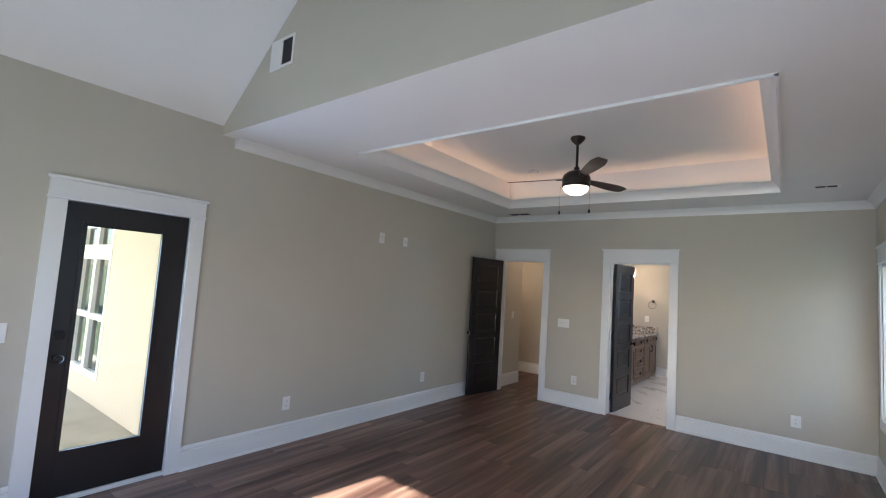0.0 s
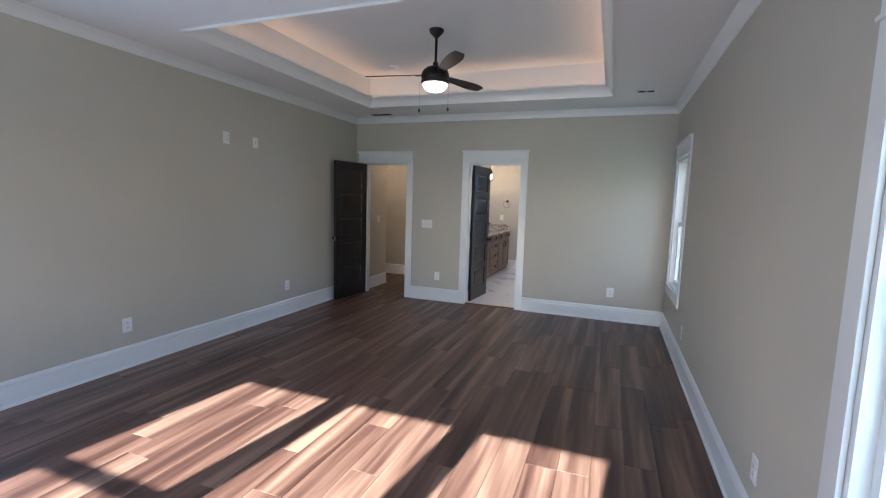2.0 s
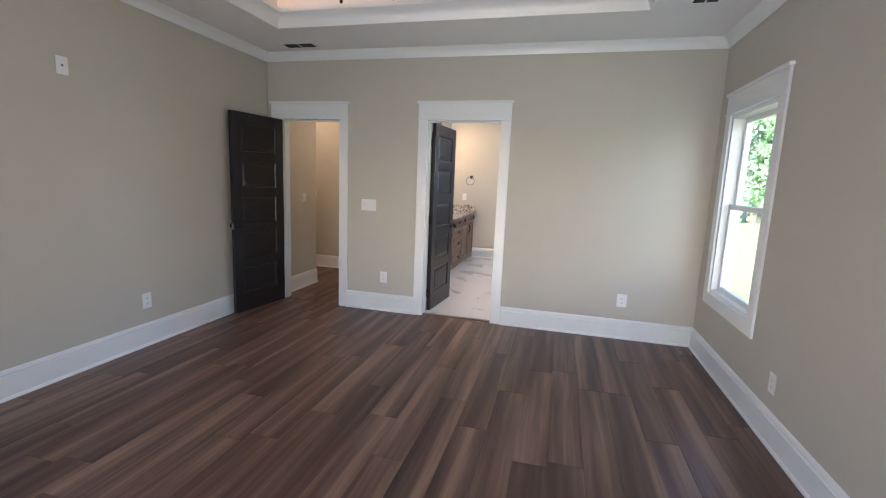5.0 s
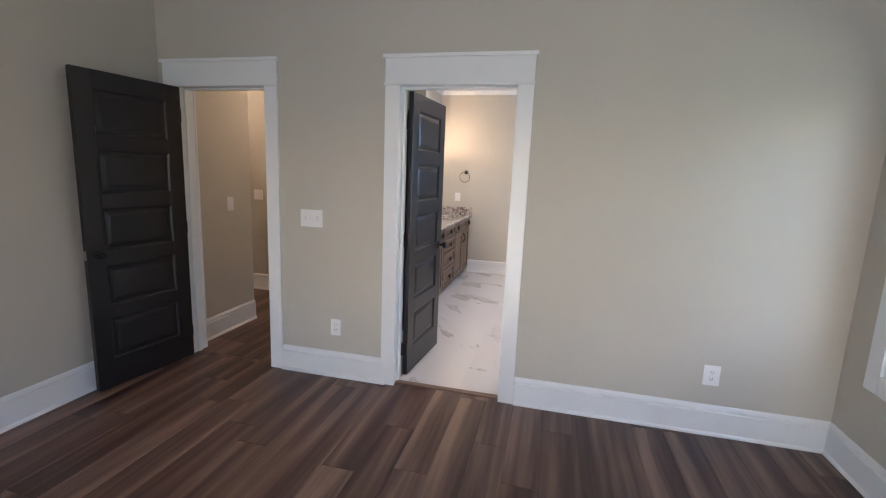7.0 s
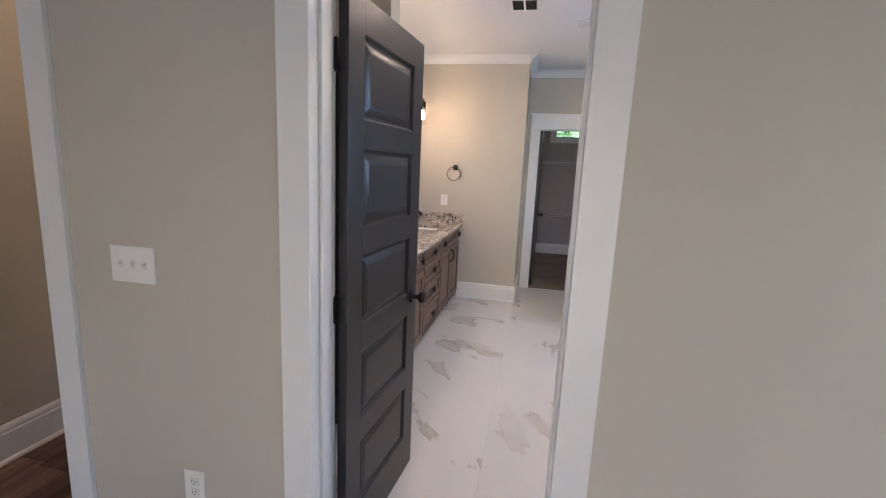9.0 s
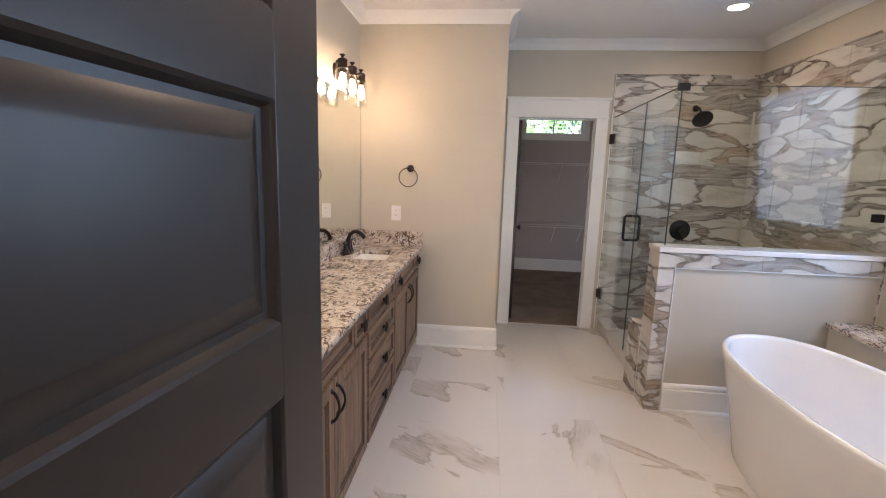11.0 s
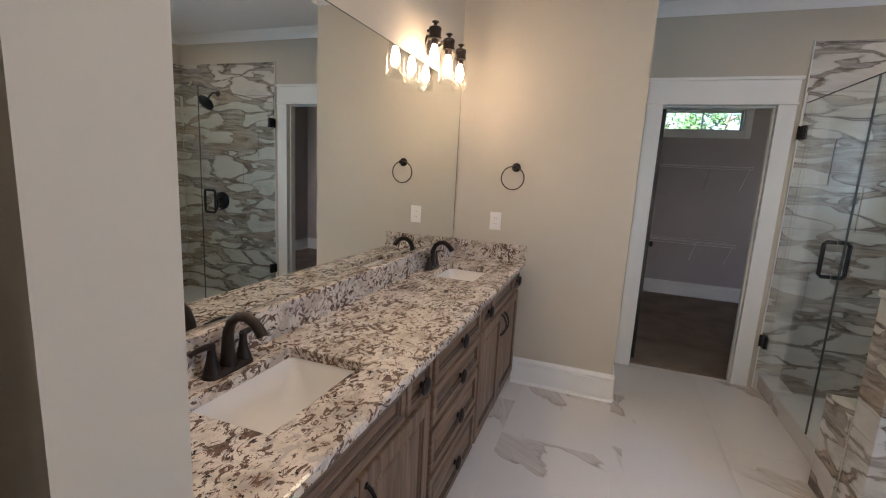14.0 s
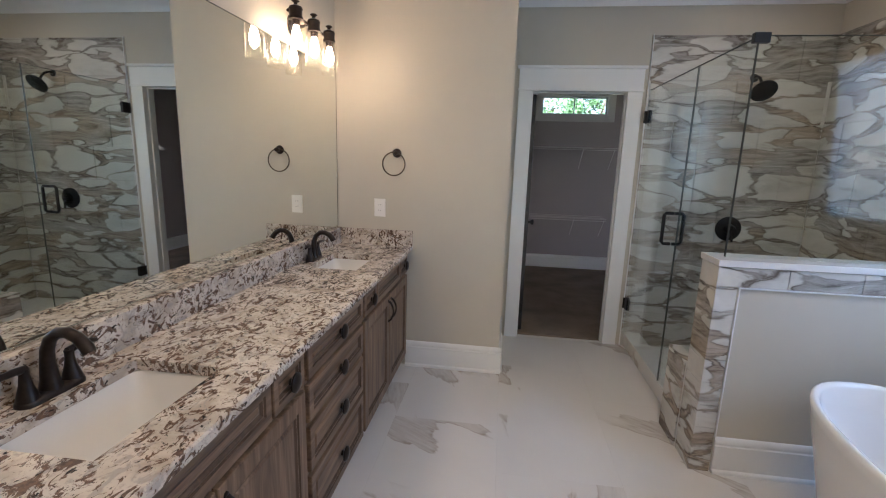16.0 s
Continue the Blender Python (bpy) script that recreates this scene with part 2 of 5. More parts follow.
def granite():
    """Cream granite with grey clouds, clustered brown blotches, black chips and a few rust grains."""
    k = Nodes("speckled_granite")
    p = k.world()
    big = k.noise(p, 9, 3, 0.5, 0.8)
    st = k.n("ShaderNodeMapping", Vector=p, Rotation=(0, 0, 0.5), Scale=(1.6, 1.0, 1.4)).outputs[0]
    cluster = k.m("MULTIPLY", k.m("SUBTRACT", k.noise(p, 6.5, 2), 0.5), 0.22)
    blot = k.m("ADD", k.noise(st, 21, 6, 0.66, 1.6), cluster)
    fine = k.noise(p, 95, 3, 0.65)
    col = k.ramp(big, [(0.35, (0.44, 0.38, 0.315)), (0.5, (0.62, 0.56, 0.49)), (0.68, (0.66, 0.615, 0.56))])
    col = k.mix(k.ramp(k.noise(st, 16, 4, 0.6, 1.0), [(0.54, g3(0)), (0.60, g3(0.6))]), col, (0.33, 0.31, 0.30))
    col = k.mix(k.ramp(fine, [(0.55, g3(0)), (0.63, g3(0.5))]), col, (0.36, 0.30, 0.26))
    col = k.mix(k.ramp(blot, [(0.525, g3(0)), (0.555, g3(0.96))]), col, k.ramp(fine, [(0.35, (0.060, 0.036, 0.026)), (0.65, (0.18, 0.108, 0.072))]))
    chip = k.m("ADD", k.noise(st, 46, 4, 0.6, 0.8), cluster)
    col = k.mix(k.ramp(chip, [(0.62, g3(0)), (0.645, g3(1))]), col, (0.022, 0.017, 0.017))
    k.set(Base_Color=col, Roughness=k.m("ADD", k.m("MULTIPLY", fine, 0.08), 0.08))
    return k.mat


M["granite"] = granite()


def stained_wood(name, rot, c0, c1, c2):
    k = Nodes(name)
    p = k.coords(rot=rot, offset=k.rand(19.0))
    g = k.n("ShaderNodeMapping", Vector=p, Scale=(22, 22, 1.6)).outputs[0]
    broad = k.noise(g, 1.0, 4, 0.6, 1.2)
    fine = k.noise(k.n("ShaderNodeMapping", Vector=p, Scale=(160, 160, 5)).outputs[0], 1.0, 4, 0.6)
    col = k.ramp(broad, [(0.3, c0), (0.5, c1), (0.72, c2)])
    col = k.mix(0.4, col, k.ramp(fine, [(0.35, g3(0.5)), (0.65, g3(1))]), "MULTIPLY")
    k.set(Base_Color=col, Roughness=0.5)
    k.bump(fine, 0.15, 0.0006)
    return k.mat


M["cab_v"] = stained_wood("stained_oak_upright", (0, 0, 0), (0.085, 0.050, 0.030), (0.185, 0.115, 0.070), (0.305, 0.205, 0.132))
M["cab_h"] = stained_wood("stained_oak_level", (radians(90), 0, 0), (0.085, 0.050, 0.030), (0.185, 0.115, 0.070), (0.305, 0.205, 0.132))
M["cab_glaze"] = stained_wood("dark_glazed_groove", (0, 0, 0), (0.060, 0.035, 0.020), (0.095, 0.058, 0.035), (0.14, 0.088, 0.055))
M["fan_wood"] = stained_wood("dark_fan_blade", (0, radians(90), 0), (0.030, 0.020, 0.016), (0.048, 0.032, 0.025), (0.07, 0.048, 0.036))
M["sill_wood"] = stained_wood("threshold_wood", (0, radians(90), 0), (0.13, 0.075, 0.05), (0.20, 0.125, 0.085), (0.27, 0.18, 0.12))


def ceramic(name, color, rough):
    k = Nodes(name)
    p = k.coords()
    k.set(Base_Color=k.ramp(k.noise(p, 3, 2), [(0.3, tuple(c * 0.98 for c in color)), (0.7, color)]), Roughness=rough, Coat_Weight=0.4, Coat_Roughness=0.05)
    return k.mat


M["ceramic"] = ceramic("white_ceramic", (0.74, 0.73, 0.71), 0.12)
M["tub"] = ceramic("white_acrylic", (0.83, 0.84, 0.85), 0.2)
k = Nodes("taupe_carpet")
p = k.world()
fib = k.noise(p, 380, 2, 0.7)
k.set(Base_Color=k.mix(0.5, k.ramp(k.noise(p, 3.2, 4), [(0.35, (0.22, 0.17, 0.13)), (0.65, (0.33, 0.26, 0.20))]), k.ramp(fib, [(0.3, g3(0.5)), (0.7, g3(1))]), "MULTIPLY"), Roughness=0.95)
k.bump(fib, 0.8, 0.006)
M["carpet"] = k.mat
k = Nodes("concrete")
p = k.world()
k.set(Base_Color=k.ramp(k.noise(p, 2.5, 6), [(0.35, (0.34, 0.32, 0.285)), (0.65, (0.42, 0.40, 0.36))]), Roughness=0.85)
k.bump(k.noise(p, 90, 4), 0.3, 0.003)
M["concrete"] = k.mat
k = Nodes("grass_ground")
p = k.world()
k.set(Base_Color=k.ramp(k.noise(p, 0.6, 8), [(0.3, (0.09, 0.125, 0.06)), (0.6, (0.13, 0.16, 0.085)), (0.8, (0.20, 0.20, 0.13))]), Roughness=0.95)
k.bump(k.noise(p, 30, 4), 0.8, 0.04)
M["grass"] = k.mat
k = Nodes("leaves")
k.set(Base_Color=k.ramp(k.n("ShaderNodeNewGeometry").outputs["Random Per Island"], [(0.0, (0.045, 0.11, 0.045)), (0.5, (0.075, 0.17, 0.075)), (1.0, (0.14, 0.25, 0.12))]), Roughness=0.6, Transmission_Weight=0.0)
M["leaf"] = k.mat
M["bark"] = stained_wood("bark", (0, 0, 0), (0.03, 0.022, 0.016), (0.06, 0.045, 0.033), (0.10, 0.075, 0.055))
M["siding"] = paint("cream_siding", (0.58, 0.52, 0.42), 0.6, 0.03, 0.1)
M["tinted"] = clear_glass("dark_window_glass", (0.25, 0.30, 0.28), 0.0, 0.08)
M["rubber"] = paint("dark_rubber", (0.02, 0.02, 0.02), 0.8, 0.05, 0.0)
M["roofing"] = paint("grey_shingle", (0.10, 0.095, 0.09), 0.9, 0.1, 0.2)


# ---- mesh helpers ----
def cube(bm, a, b, bevel=0.0):
    """A box from corner a to corner b, with its edges rounded off."""
    a, b = [min(p, q) for p, q in zip(a, b)], [max(p, q) for p, q in zip(a, b)]
    vs = [bm.verts.new((x, y, z)) for x in (a[0], b[0]) for y in (a[1], b[1]) for z in (a[2], b[2])]
    fs = [bm.faces.new([vs[i] for i in q]) for q in ((0, 1, 3, 2), (4, 6, 7, 5), (0, 4, 5, 1), (2, 3, 7, 6), (0, 2, 6, 4), (1, 5, 7, 3))]
    if bevel:
        es = list({e for f in fs for e in f.edges})
        bmesh.ops.bevel(bm, geom=es, offset=bevel, segments=2, profile=0.7, affect="EDGES")
    return bm


def box(a, b, bevel=0.0):
    return cube(bmesh.new(), a, b, bevel)


def boxes(*pairs, bevel=0.0):
    bm = bmesh.new()
    for a, b in pairs:
        cube(bm, a, b, bevel)
    return bm


def prism(bm, outline, axis, lo, hi):
    """An outline in the plane across axis, drawn out from lo to hi. The outline's pairs are the two other axes in x, y, z order."""
    def at(p, h):
        q = list(p)
        q.insert("xyz".index(axis), h)
        return q
    a = [bm.verts.new(at(p, lo)) for p in outline]
    b = [bm.verts.new(at(p, hi)) for p in outline]
    bm.faces.new(a)
    bm.faces.new(b[::-1])
    for i in range(len(a)):
        j = (i + 1) % len(a)
        bm.faces.new((a[i], b[i], b[j], a[j]))
    return bm


def lathe(bm, prof, at=(0, 0, 0), steps=28, axis="z"):
    """Turns a profile of (radius, height) about an axis through at."""
    def place(r, h, t):
        c, s = r * math.cos(t), r * math.sin(t)
        v = {"z": (c, s, h), "x": (h, c, s), "y": (s, h, c)}[axis]
        return [v[i] + at[i] for i in range(3)]
    rings = []
    for r, h in prof:
        if r < 1e-6:
            rings.append([bm.verts.new(place(0, h, 0))])
        else:
            rings.append([bm.verts.new(place(r, h, 2 * math.pi * i / steps)) for i in range(steps)])
    for p, q in zip(rings, rings[1:]):
        for i in range(steps):
            j = (i + 1) % steps
            vs = [p[0]] if len(p) == 1 else [p[i], p[j]]
            vs += [q[0]] if len(q) == 1 else [q[j], q[i]]
            if len(set(vs)) > 2:
                bm.faces.new(vs)
    return bm


def tube(bm, pts, radius, steps=10, radii=None, closed=False):
    """A round bar along points."""
    pts = [Vector(p) for p in pts]
    n = len(pts)
    rings = []
    up = None
    for i, p in enumerate(pts):
        d = (pts[(i + 1) % n] - pts[i - 1]) if closed else (pts[min(i + 1, n - 1)] - pts[max(i - 1, 0)])
        d.normalize()
        if up is None:
            up = d.orthogonal().normalized()
        up = (up - d * up.dot(d)).normalized()
        side = d.cross(up)
        r = radii[i] if radii else radius
        rings.append([bm.verts.new(p + r * (math.cos(a) * up + math.sin(a) * side)) for a in (2 * math.pi * k / steps for k in range(steps))])
    pairs = list(zip(rings, rings[1:])) + ([(rings[-1], rings[0])] if closed else [])
    for a, b in pairs:
        for i in range(steps):
            bm.faces.new((a[i], a[(i + 1) % steps], b[(i + 1) % steps], b[i]))
    if not closed:
        bm.faces.new(rings[0][::-1])
        bm.faces.new(rings[-1])
    return bm


def mesh(name, bm, material, smooth=None):
    bmesh.ops.recalc_face_normals(bm, faces=bm.faces)
    me = bpy.data.meshes.new(name)
    bm.to_mesh(me)
    bm.free()
    me.materials.append(M[material])
    if smooth:
        me.polygons.foreach_set("use_smooth", [True] * len(me.polygons))
        me.set_sharp_from_angle(angle=radians(smooth))
    return me


def part(name, bm, material, parent, label="", smooth=None):
    """Links a bmesh as one mesh object under a thing or under a part."""
    ob = new(name, mesh(name, bm, material, smooth))
    ob.parent = parent
    if label:
        tagged(ob, label)
    return ob


def thing(name, label, category, m=None, group="", kind=""):
    ob = new(name)
    ob.empty_display_size = 0.1
    if m is not None:
        ob.matrix_basis = m
    return tagged(ob, label, category, group, kind)


def solid(name, bm, material, label, category, kind="", group="", smooth=None):
    return tagged(new(name, mesh(name, bm, material, smooth)), label, category, group, kind)


def wall_boxes(axis, lo, hi, at0, at1, z0, z1, holes=()):
    """A wall along axis from lo to hi, from at0 to at1 in thickness, with openings (from, to, bottom, top)."""
    bm = bmesh.new()

    def put(u0, u1, a, b):
        if u1 - u0 > 1e-4 and b - a > 1e-4:
            cube(bm, (u0, at0, a) if axis == "x" else (at0, u0, a), (u1, at1, b) if axis == "x" else (at1, u1, b))
    u = lo
    for a, b, c, d in sorted(holes):
        put(u, a, z0, z1)
        put(a, b, z0, c)
        put(a, b, d, z1)
        u = b
    put(u, hi, z0, z1)
    return bm


def wall(name, label, material, *args):
    return solid(name, wall_boxes(*args), material, label, "wall", "structure")


# ---- the plan ----
L, R, YB, YF = -3.46, 1.065, -0.70, 6.585      # bedroom walls
CEIL, TOP = 2.743, 3.10                        # flat ceiling, tray ceiling
YG = 2.06                                      # gable over the vaulted end
EAVE, PITCH, RIDGE = 2.82, 0.845, -1.1975
BL, BR, BN, BF = -2.32, 1.15, 6.72, 11.26      # bathroom walls
RINGY, RINGX = 10.535, -1.13
CLB = 14.07
HALL_DOOR, BATH_DOOR, CLO_DOOR, EXT_DOOR = (-3.292, -2.568), (-1.590, -0.838), (-0.981, -0.254), (1.095, 1.885)
DOOR_H = 2.05
EXT_H = 2.0
BED_WINS = ((-2.835, -1.935), (-1.84, -0.94), (-0.845, 0.055))
SIDE_WINS = ((1.03, 1.93), (5.43, 6.28))
WIN_Z = (0.60, 2.065)
BATH_WIN = (8.25, 9.42, 1.12, 2.30)
CLO_WIN = (-0.715, 0.205, 2.145, 2.425)
J = 0.018                                      # jamb lining

# ---- walls ----
wall("wall_west", "greige painted bedroom wall beside the glazed door", "wall", "y", YB - 0.15, YF + 0.135, L - 0.15, L, 0, EAVE + 0.1, [(EXT_DOOR[0] - J, EXT_DOOR[1] + J, 0, EXT_H + J)])
wall("wall_east", "greige painted bedroom wall with two windows", "wall", "y", YB - 0.15, YF + 0.135, R, R + 0.15, 0, EAVE + 0.1,
     [(a, b, WIN_Z[0], WIN_Z[1]) for a, b in SIDE_WINS])
wall("wall_north", "greige painted bedroom wall with two doorways", "wall", "x", L, R, YF, YF + 0.135, 0, CEIL,
     [(HALL_DOOR[0] - J, HALL_DOOR[1] + J, 0, DOOR_H + J), (BATH_DOOR[0] - J, BATH_DOOR[1] + J, 0, DOOR_H + J)])
bm = wall_boxes("x", L, R, YB - 0.15, YB, 0, EAVE, [(a, b, WIN_Z[0], WIN_Z[1]) for a, b in BED_WINS])
prism(bm, [(L, EAVE), (R, EAVE), (RIDGE, EAVE + PITCH * (RIDGE - L))], "y", YB - 0.15, YB)
solid("wall_south", bm, "wall", "greige painted gable wall with a row of windows", "wall", "structure")
bm = bmesh.new()
prism(bm, [(L, CEIL + 0.001), (R, CEIL + 0.001), (R, EAVE), (RIDGE, EAVE + PITCH * (RIDGE - L)), (L, EAVE)], "y", YG, YG + 0.12)
solid("wall_gable", bm, "wall", "greige painted gable above the lower ceiling", "wall", "structure")
wall("wall_hall_west", "beige hallway wall with a switch", "wall", "y", YF + 0.135, 7.50, -5.6, -3.40, 0, CEIL)
wall("wall_hall_north", "beige hallway end wall", "wall", "x", -5.6, BL - 0.14, 8.47, 8.60, 0, CEIL)
wall("wall_hall_end", "beige hallway wall", "wall", "y", 7.50, 8.60, -5.75, -5.6, 0, CEIL)
wall("wall_bath_west", "cream painted bathroom wall behind the mirror", "wall", "y", BN, BF + 0.12, BL - 0.14, BL, 0, CEIL)
wall("wall_bath_wing", "short painted wall at the end of the vanity", "wall", "x", BL, -1.738, 7.69, 7.835, 0, CEIL)
wall("wall_bath_block", "cream painted wall with a towel ring", "wall", "x", BL, RINGX, RINGY, BF + 0.12, 0, CEIL)
wall("wall_bath_north", "cream painted wall with the closet doorway", "wall", "x", RINGX, BR, BF, BF + 0.12, 0, CEIL, [(CLO_DOOR[0] - J, CLO_DOOR[1] + J, 0, DOOR_H + J)])
wall("wall_bath_east", "cream painted bathroom wall with a window", "wall", "y", BN, BF + 0.12, BR, BR + 0.15, 0, CEIL, [BATH_WIN])
wall("wall_closet_west", "grey painted closet wall", "wall_closet", "y", BF + 0.12, CLB + 0.15, -1.75, -1.60, 0, CEIL)
wall("wall_closet_east", "grey painted closet wall", "wall_closet", "y", BF + 0.12, CLB + 0.15, 1.60, 1.75, 0, CEIL)
wall("wall_closet_north", "grey painted closet wall with a small high window", "wall_closet", "x", -1.60, 1.60, CLB, CLB + 0.15, 0, CEIL, [CLO_WIN])

# ---- floors under the boards and tiles ----
solid("floor", box((L - 0.15, YB - 0.15, -0.16), (R + 0.15, YF + 0.06, -0.006)), "rubber", "dark vinyl plank floor of the bedroom", "floor", "structure")
solid("floor_hall", box((-5.75, YF + 0.062, -0.16), (BL - 0.07, 8.6, -0.006)), "rubber", "dark vinyl plank floor of the hallway", "floor", "structure")
solid("floor_bath", box((BL - 0.068, YF + 0.062, -0.16), (BR + 0.15, BF + 0.06, -0.006)), "grout", "white marble tile floor of the bathroom", "floor", "structure")
solid("floor_closet", box((-1.75, BF + 0.062, -0.16), (1.75, CLB + 0.15, 0.006)), "carpet", "taupe closet carpet", "carpet", "structure")

# ---- ceilings ----
TX0, TX1, TY0, TY1 = -2.78, 0.305, 2.95, 5.80
bm = boxes(((L, YG + 0.12, CEIL), (R, TY0, CEIL + 0.06)), ((L, TY1, CEIL), (R, YF + 0.135, CEIL + 0.06)),
           ((L, TY0, CEIL), (TX0, TY1, CEIL + 0.06)), ((TX1, TY0, CEIL), (R, TY1, CEIL + 0.06)), ((L, YG, CEIL - 0.003), (R, YG + 0.12, CEIL)))
for a, b in (((TX0 - 0.1, TY0 - 0.1, CEIL + 0.06), (TX0, TY1 + 0.1, TOP)), ((TX1, TY0 - 0.1, CEIL + 0.06), (TX1 + 0.1, TY1 + 0.1, TOP)),
             ((TX0, TY0 - 0.1, CEIL + 0.06), (TX1, TY0, TOP)), ((TX0, TY1, CEIL + 0.06), (TX1, TY1 + 0.1, TOP)), ((TX0 - 0.1, TY0 - 0.1, TOP), (TX1 + 0.1, TY1 + 0.1, TOP + 0.1))):
    cube(bm, a, b)
solid("ceiling", bm, "ceiling", "white bedroom ceiling with a lit tray", "ceiling", "structure")
bm = bmesh.new()
for side in (L, R):
    e, r = (side, EAVE), (RIDGE, EAVE + PITCH * (RIDGE - L))
    prism(bm, [e, r, (r[0], r[1] + 0.12), (e[0], e[1] + 0.12)], "y", YB - 0.15, YG + 0.12)
solid("ceiling_vault", bm, "ceiling", "white sloping vaulted ceiling", "ceiling", "structure")
solid("ceiling_bath", box((BL - 0.14, BN - 0.0, CEIL), (BR + 0.15, BF + 0.12, CEIL + 0.1)), "ceiling", "white bathroom ceiling", "ceiling", "structure")
solid("ceiling_hall", box((-5.75, BN, CEIL), (BL - 0.14, 8.6, CEIL + 0.1)), "ceiling", "white hallway ceiling", "ceiling", "structure")
solid("ceiling_closet", box((-1.75, BF + 0.12, CEIL), (1.75, CLB + 0.15, CEIL + 0.1)), "ceiling", "white closet ceiling", "ceiling", "structure")


# ---- mouldings ----
BASE = [(0, 0), (0.030, 0), (0.030, 0.009), (0.026, 0.016), (0.017, 0.02), (0.017, 0.146), (0.011, 0.151), (0.0105, 0.156), (0.0145, 0.160), (0.0145, 0.171), (0.009, 0.181), (0.004, 0.188), (0, 0.19)]
CROWN = [(0, CEIL - 0.085), (0.008, CEIL - 0.085), (0.012, CEIL - 0.074), (0.022, CEIL - 0.05), (0.040, CEIL - 0.028), (0.062, CEIL - 0.014), (0.068, CEIL - 0.008), (0.074, CEIL - 0.001), (0, CEIL - 0.001)]


def run(name, label, profile, axis, lo, hi, at, side, material="trim"):
    """A moulding along a wall: side is +1 or -1, the way into the room."""
    bm = bmesh.new()
    pts = [(at + side * d, z) for d, z in profile]
    prism(bm, pts, axis, lo, hi)
    return solid(name, bm, material, label, "baseboard" if name == "baseboard" else "moulding", "structure", smooth=40)


BB = "white painted baseboard with a moulded top"
for ax, lo, hi, at, side in (("y", YB, 0.995, L, 1), ("y", 1.985, YF, L, 1), ("x", L + 0.017, R, YB, 1), ("y", YB, YF, R, -1), ("x", -2.475, -1.652, YF, -1), ("x", -0.740, R, YF, -1),
                             ("y", BN, 7.50, -3.40, 1), ("x", -5.6, BL - 0.14, 8.47, -1), ("y", BN, 8.47, BL - 0.14, -1),
                             ("x", -1.81, RINGX + 0.017, RINGY, -1), ("y", RINGY + 0.0005, BF, RINGX, 1), ("x", BL, -1.738, 7.69, -1), ("y", 7.69, 7.835, -1.738, 1), ("y", BN, 7.69, BL, 1),
                             ("x", BL, BATH_DOOR[0] - 0.095, BN, 1), ("x", BATH_DOOR[1] + 0.095, BR, BN, 1),
                             ("x", -1.60, 1.60, CLB, -1), ("y", BF + 0.12, CLB, -1.60, 1), ("y", BF + 0.12, CLB, 1.60, -1)):
    run("baseboard", BB, BASE, ax, lo, hi, at, side)
CR = "white cove crown moulding under the ceiling"
for ax, lo, hi, at, side in (("y", 2.17, YF, L, 1), ("x", L, R, YF, -1), ("y", 2.17, YF, R, -1),
                             ("y", 7.835, RINGY, BL, 1), ("x", BL, RINGX, RINGY, -1), ("y", RINGY - 0.07, BF, RINGX, 1), ("x", RINGX, BR, BF, -1), ("y", BN, BF, BR, -1), ("x", BL, BR, BN, 1),
                             ("y", BN, 7.69, BL, 1)):
    run("trim_crown", CR, CROWN, ax, lo, hi, at, side)

# cove lip round the tray
LIP = [(0.0, CEIL - 0.004), (0.0, CEIL - 0.016), (0.012, CEIL - 0.018), (0.018, CEIL - 0.004), (0.030, CEIL + 0.03), (0.052, CEIL + 0.062), (0.078, CEIL + 0.080), (0.090, CEIL + 0.088),
       (0.090, CEIL + 0.118), (0.078, CEIL + 0.118), (0.078, CEIL + 0.10), (0.040, CEIL + 0.075), (-0.005, CEIL + 0.055), (-0.005, CEIL - 0.004)]
for ax, lo, hi, at, side in (("y", TY0, TY1, TX0, 1), ("y", TY0, TY1, TX1, -1), ("x", TX0, TX1, TY0, 1), ("x", TX0, TX1, TY1, -1)):
    run("trim_tray", "white cove moulding round the lit ceiling tray", LIP, ax, lo, hi, at, side)
# warm light strip in the channel behind it
M["led"] = glow("led_strip_glow", (1.0, 0.57, 0.29), 1.8)
cz = CEIL + 0.082
strip = thing("light_strip", "warm LED light strip hidden in the ceiling tray cove", "light strip", pose(RIDGE, 4.4, cz))
for a, b in (((TX0 + 0.012, TY0 + 0.05, cz), (TX0 + 0.024, TY1 - 0.05, cz + 0.004)), ((TX1 - 0.024, TY0 + 0.05, cz), (TX1 - 0.012, TY1 - 0.05, cz + 0.004)),
             ((TX0 + 0.05, TY0 + 0.012, cz), (TX1 - 0.05, TY0 + 0.024, cz + 0.004)), ((TX0 + 0.05, TY1 - 0.024, cz), (TX1 - 0.05, TY1 - 0.012, cz + 0.004))):
    bm = box(a, b)
    bmesh.ops.translate(bm, verts=bm.verts, vec=(-RIDGE, -4.4, -cz))
    part("led_tape", bm, "led", strip)


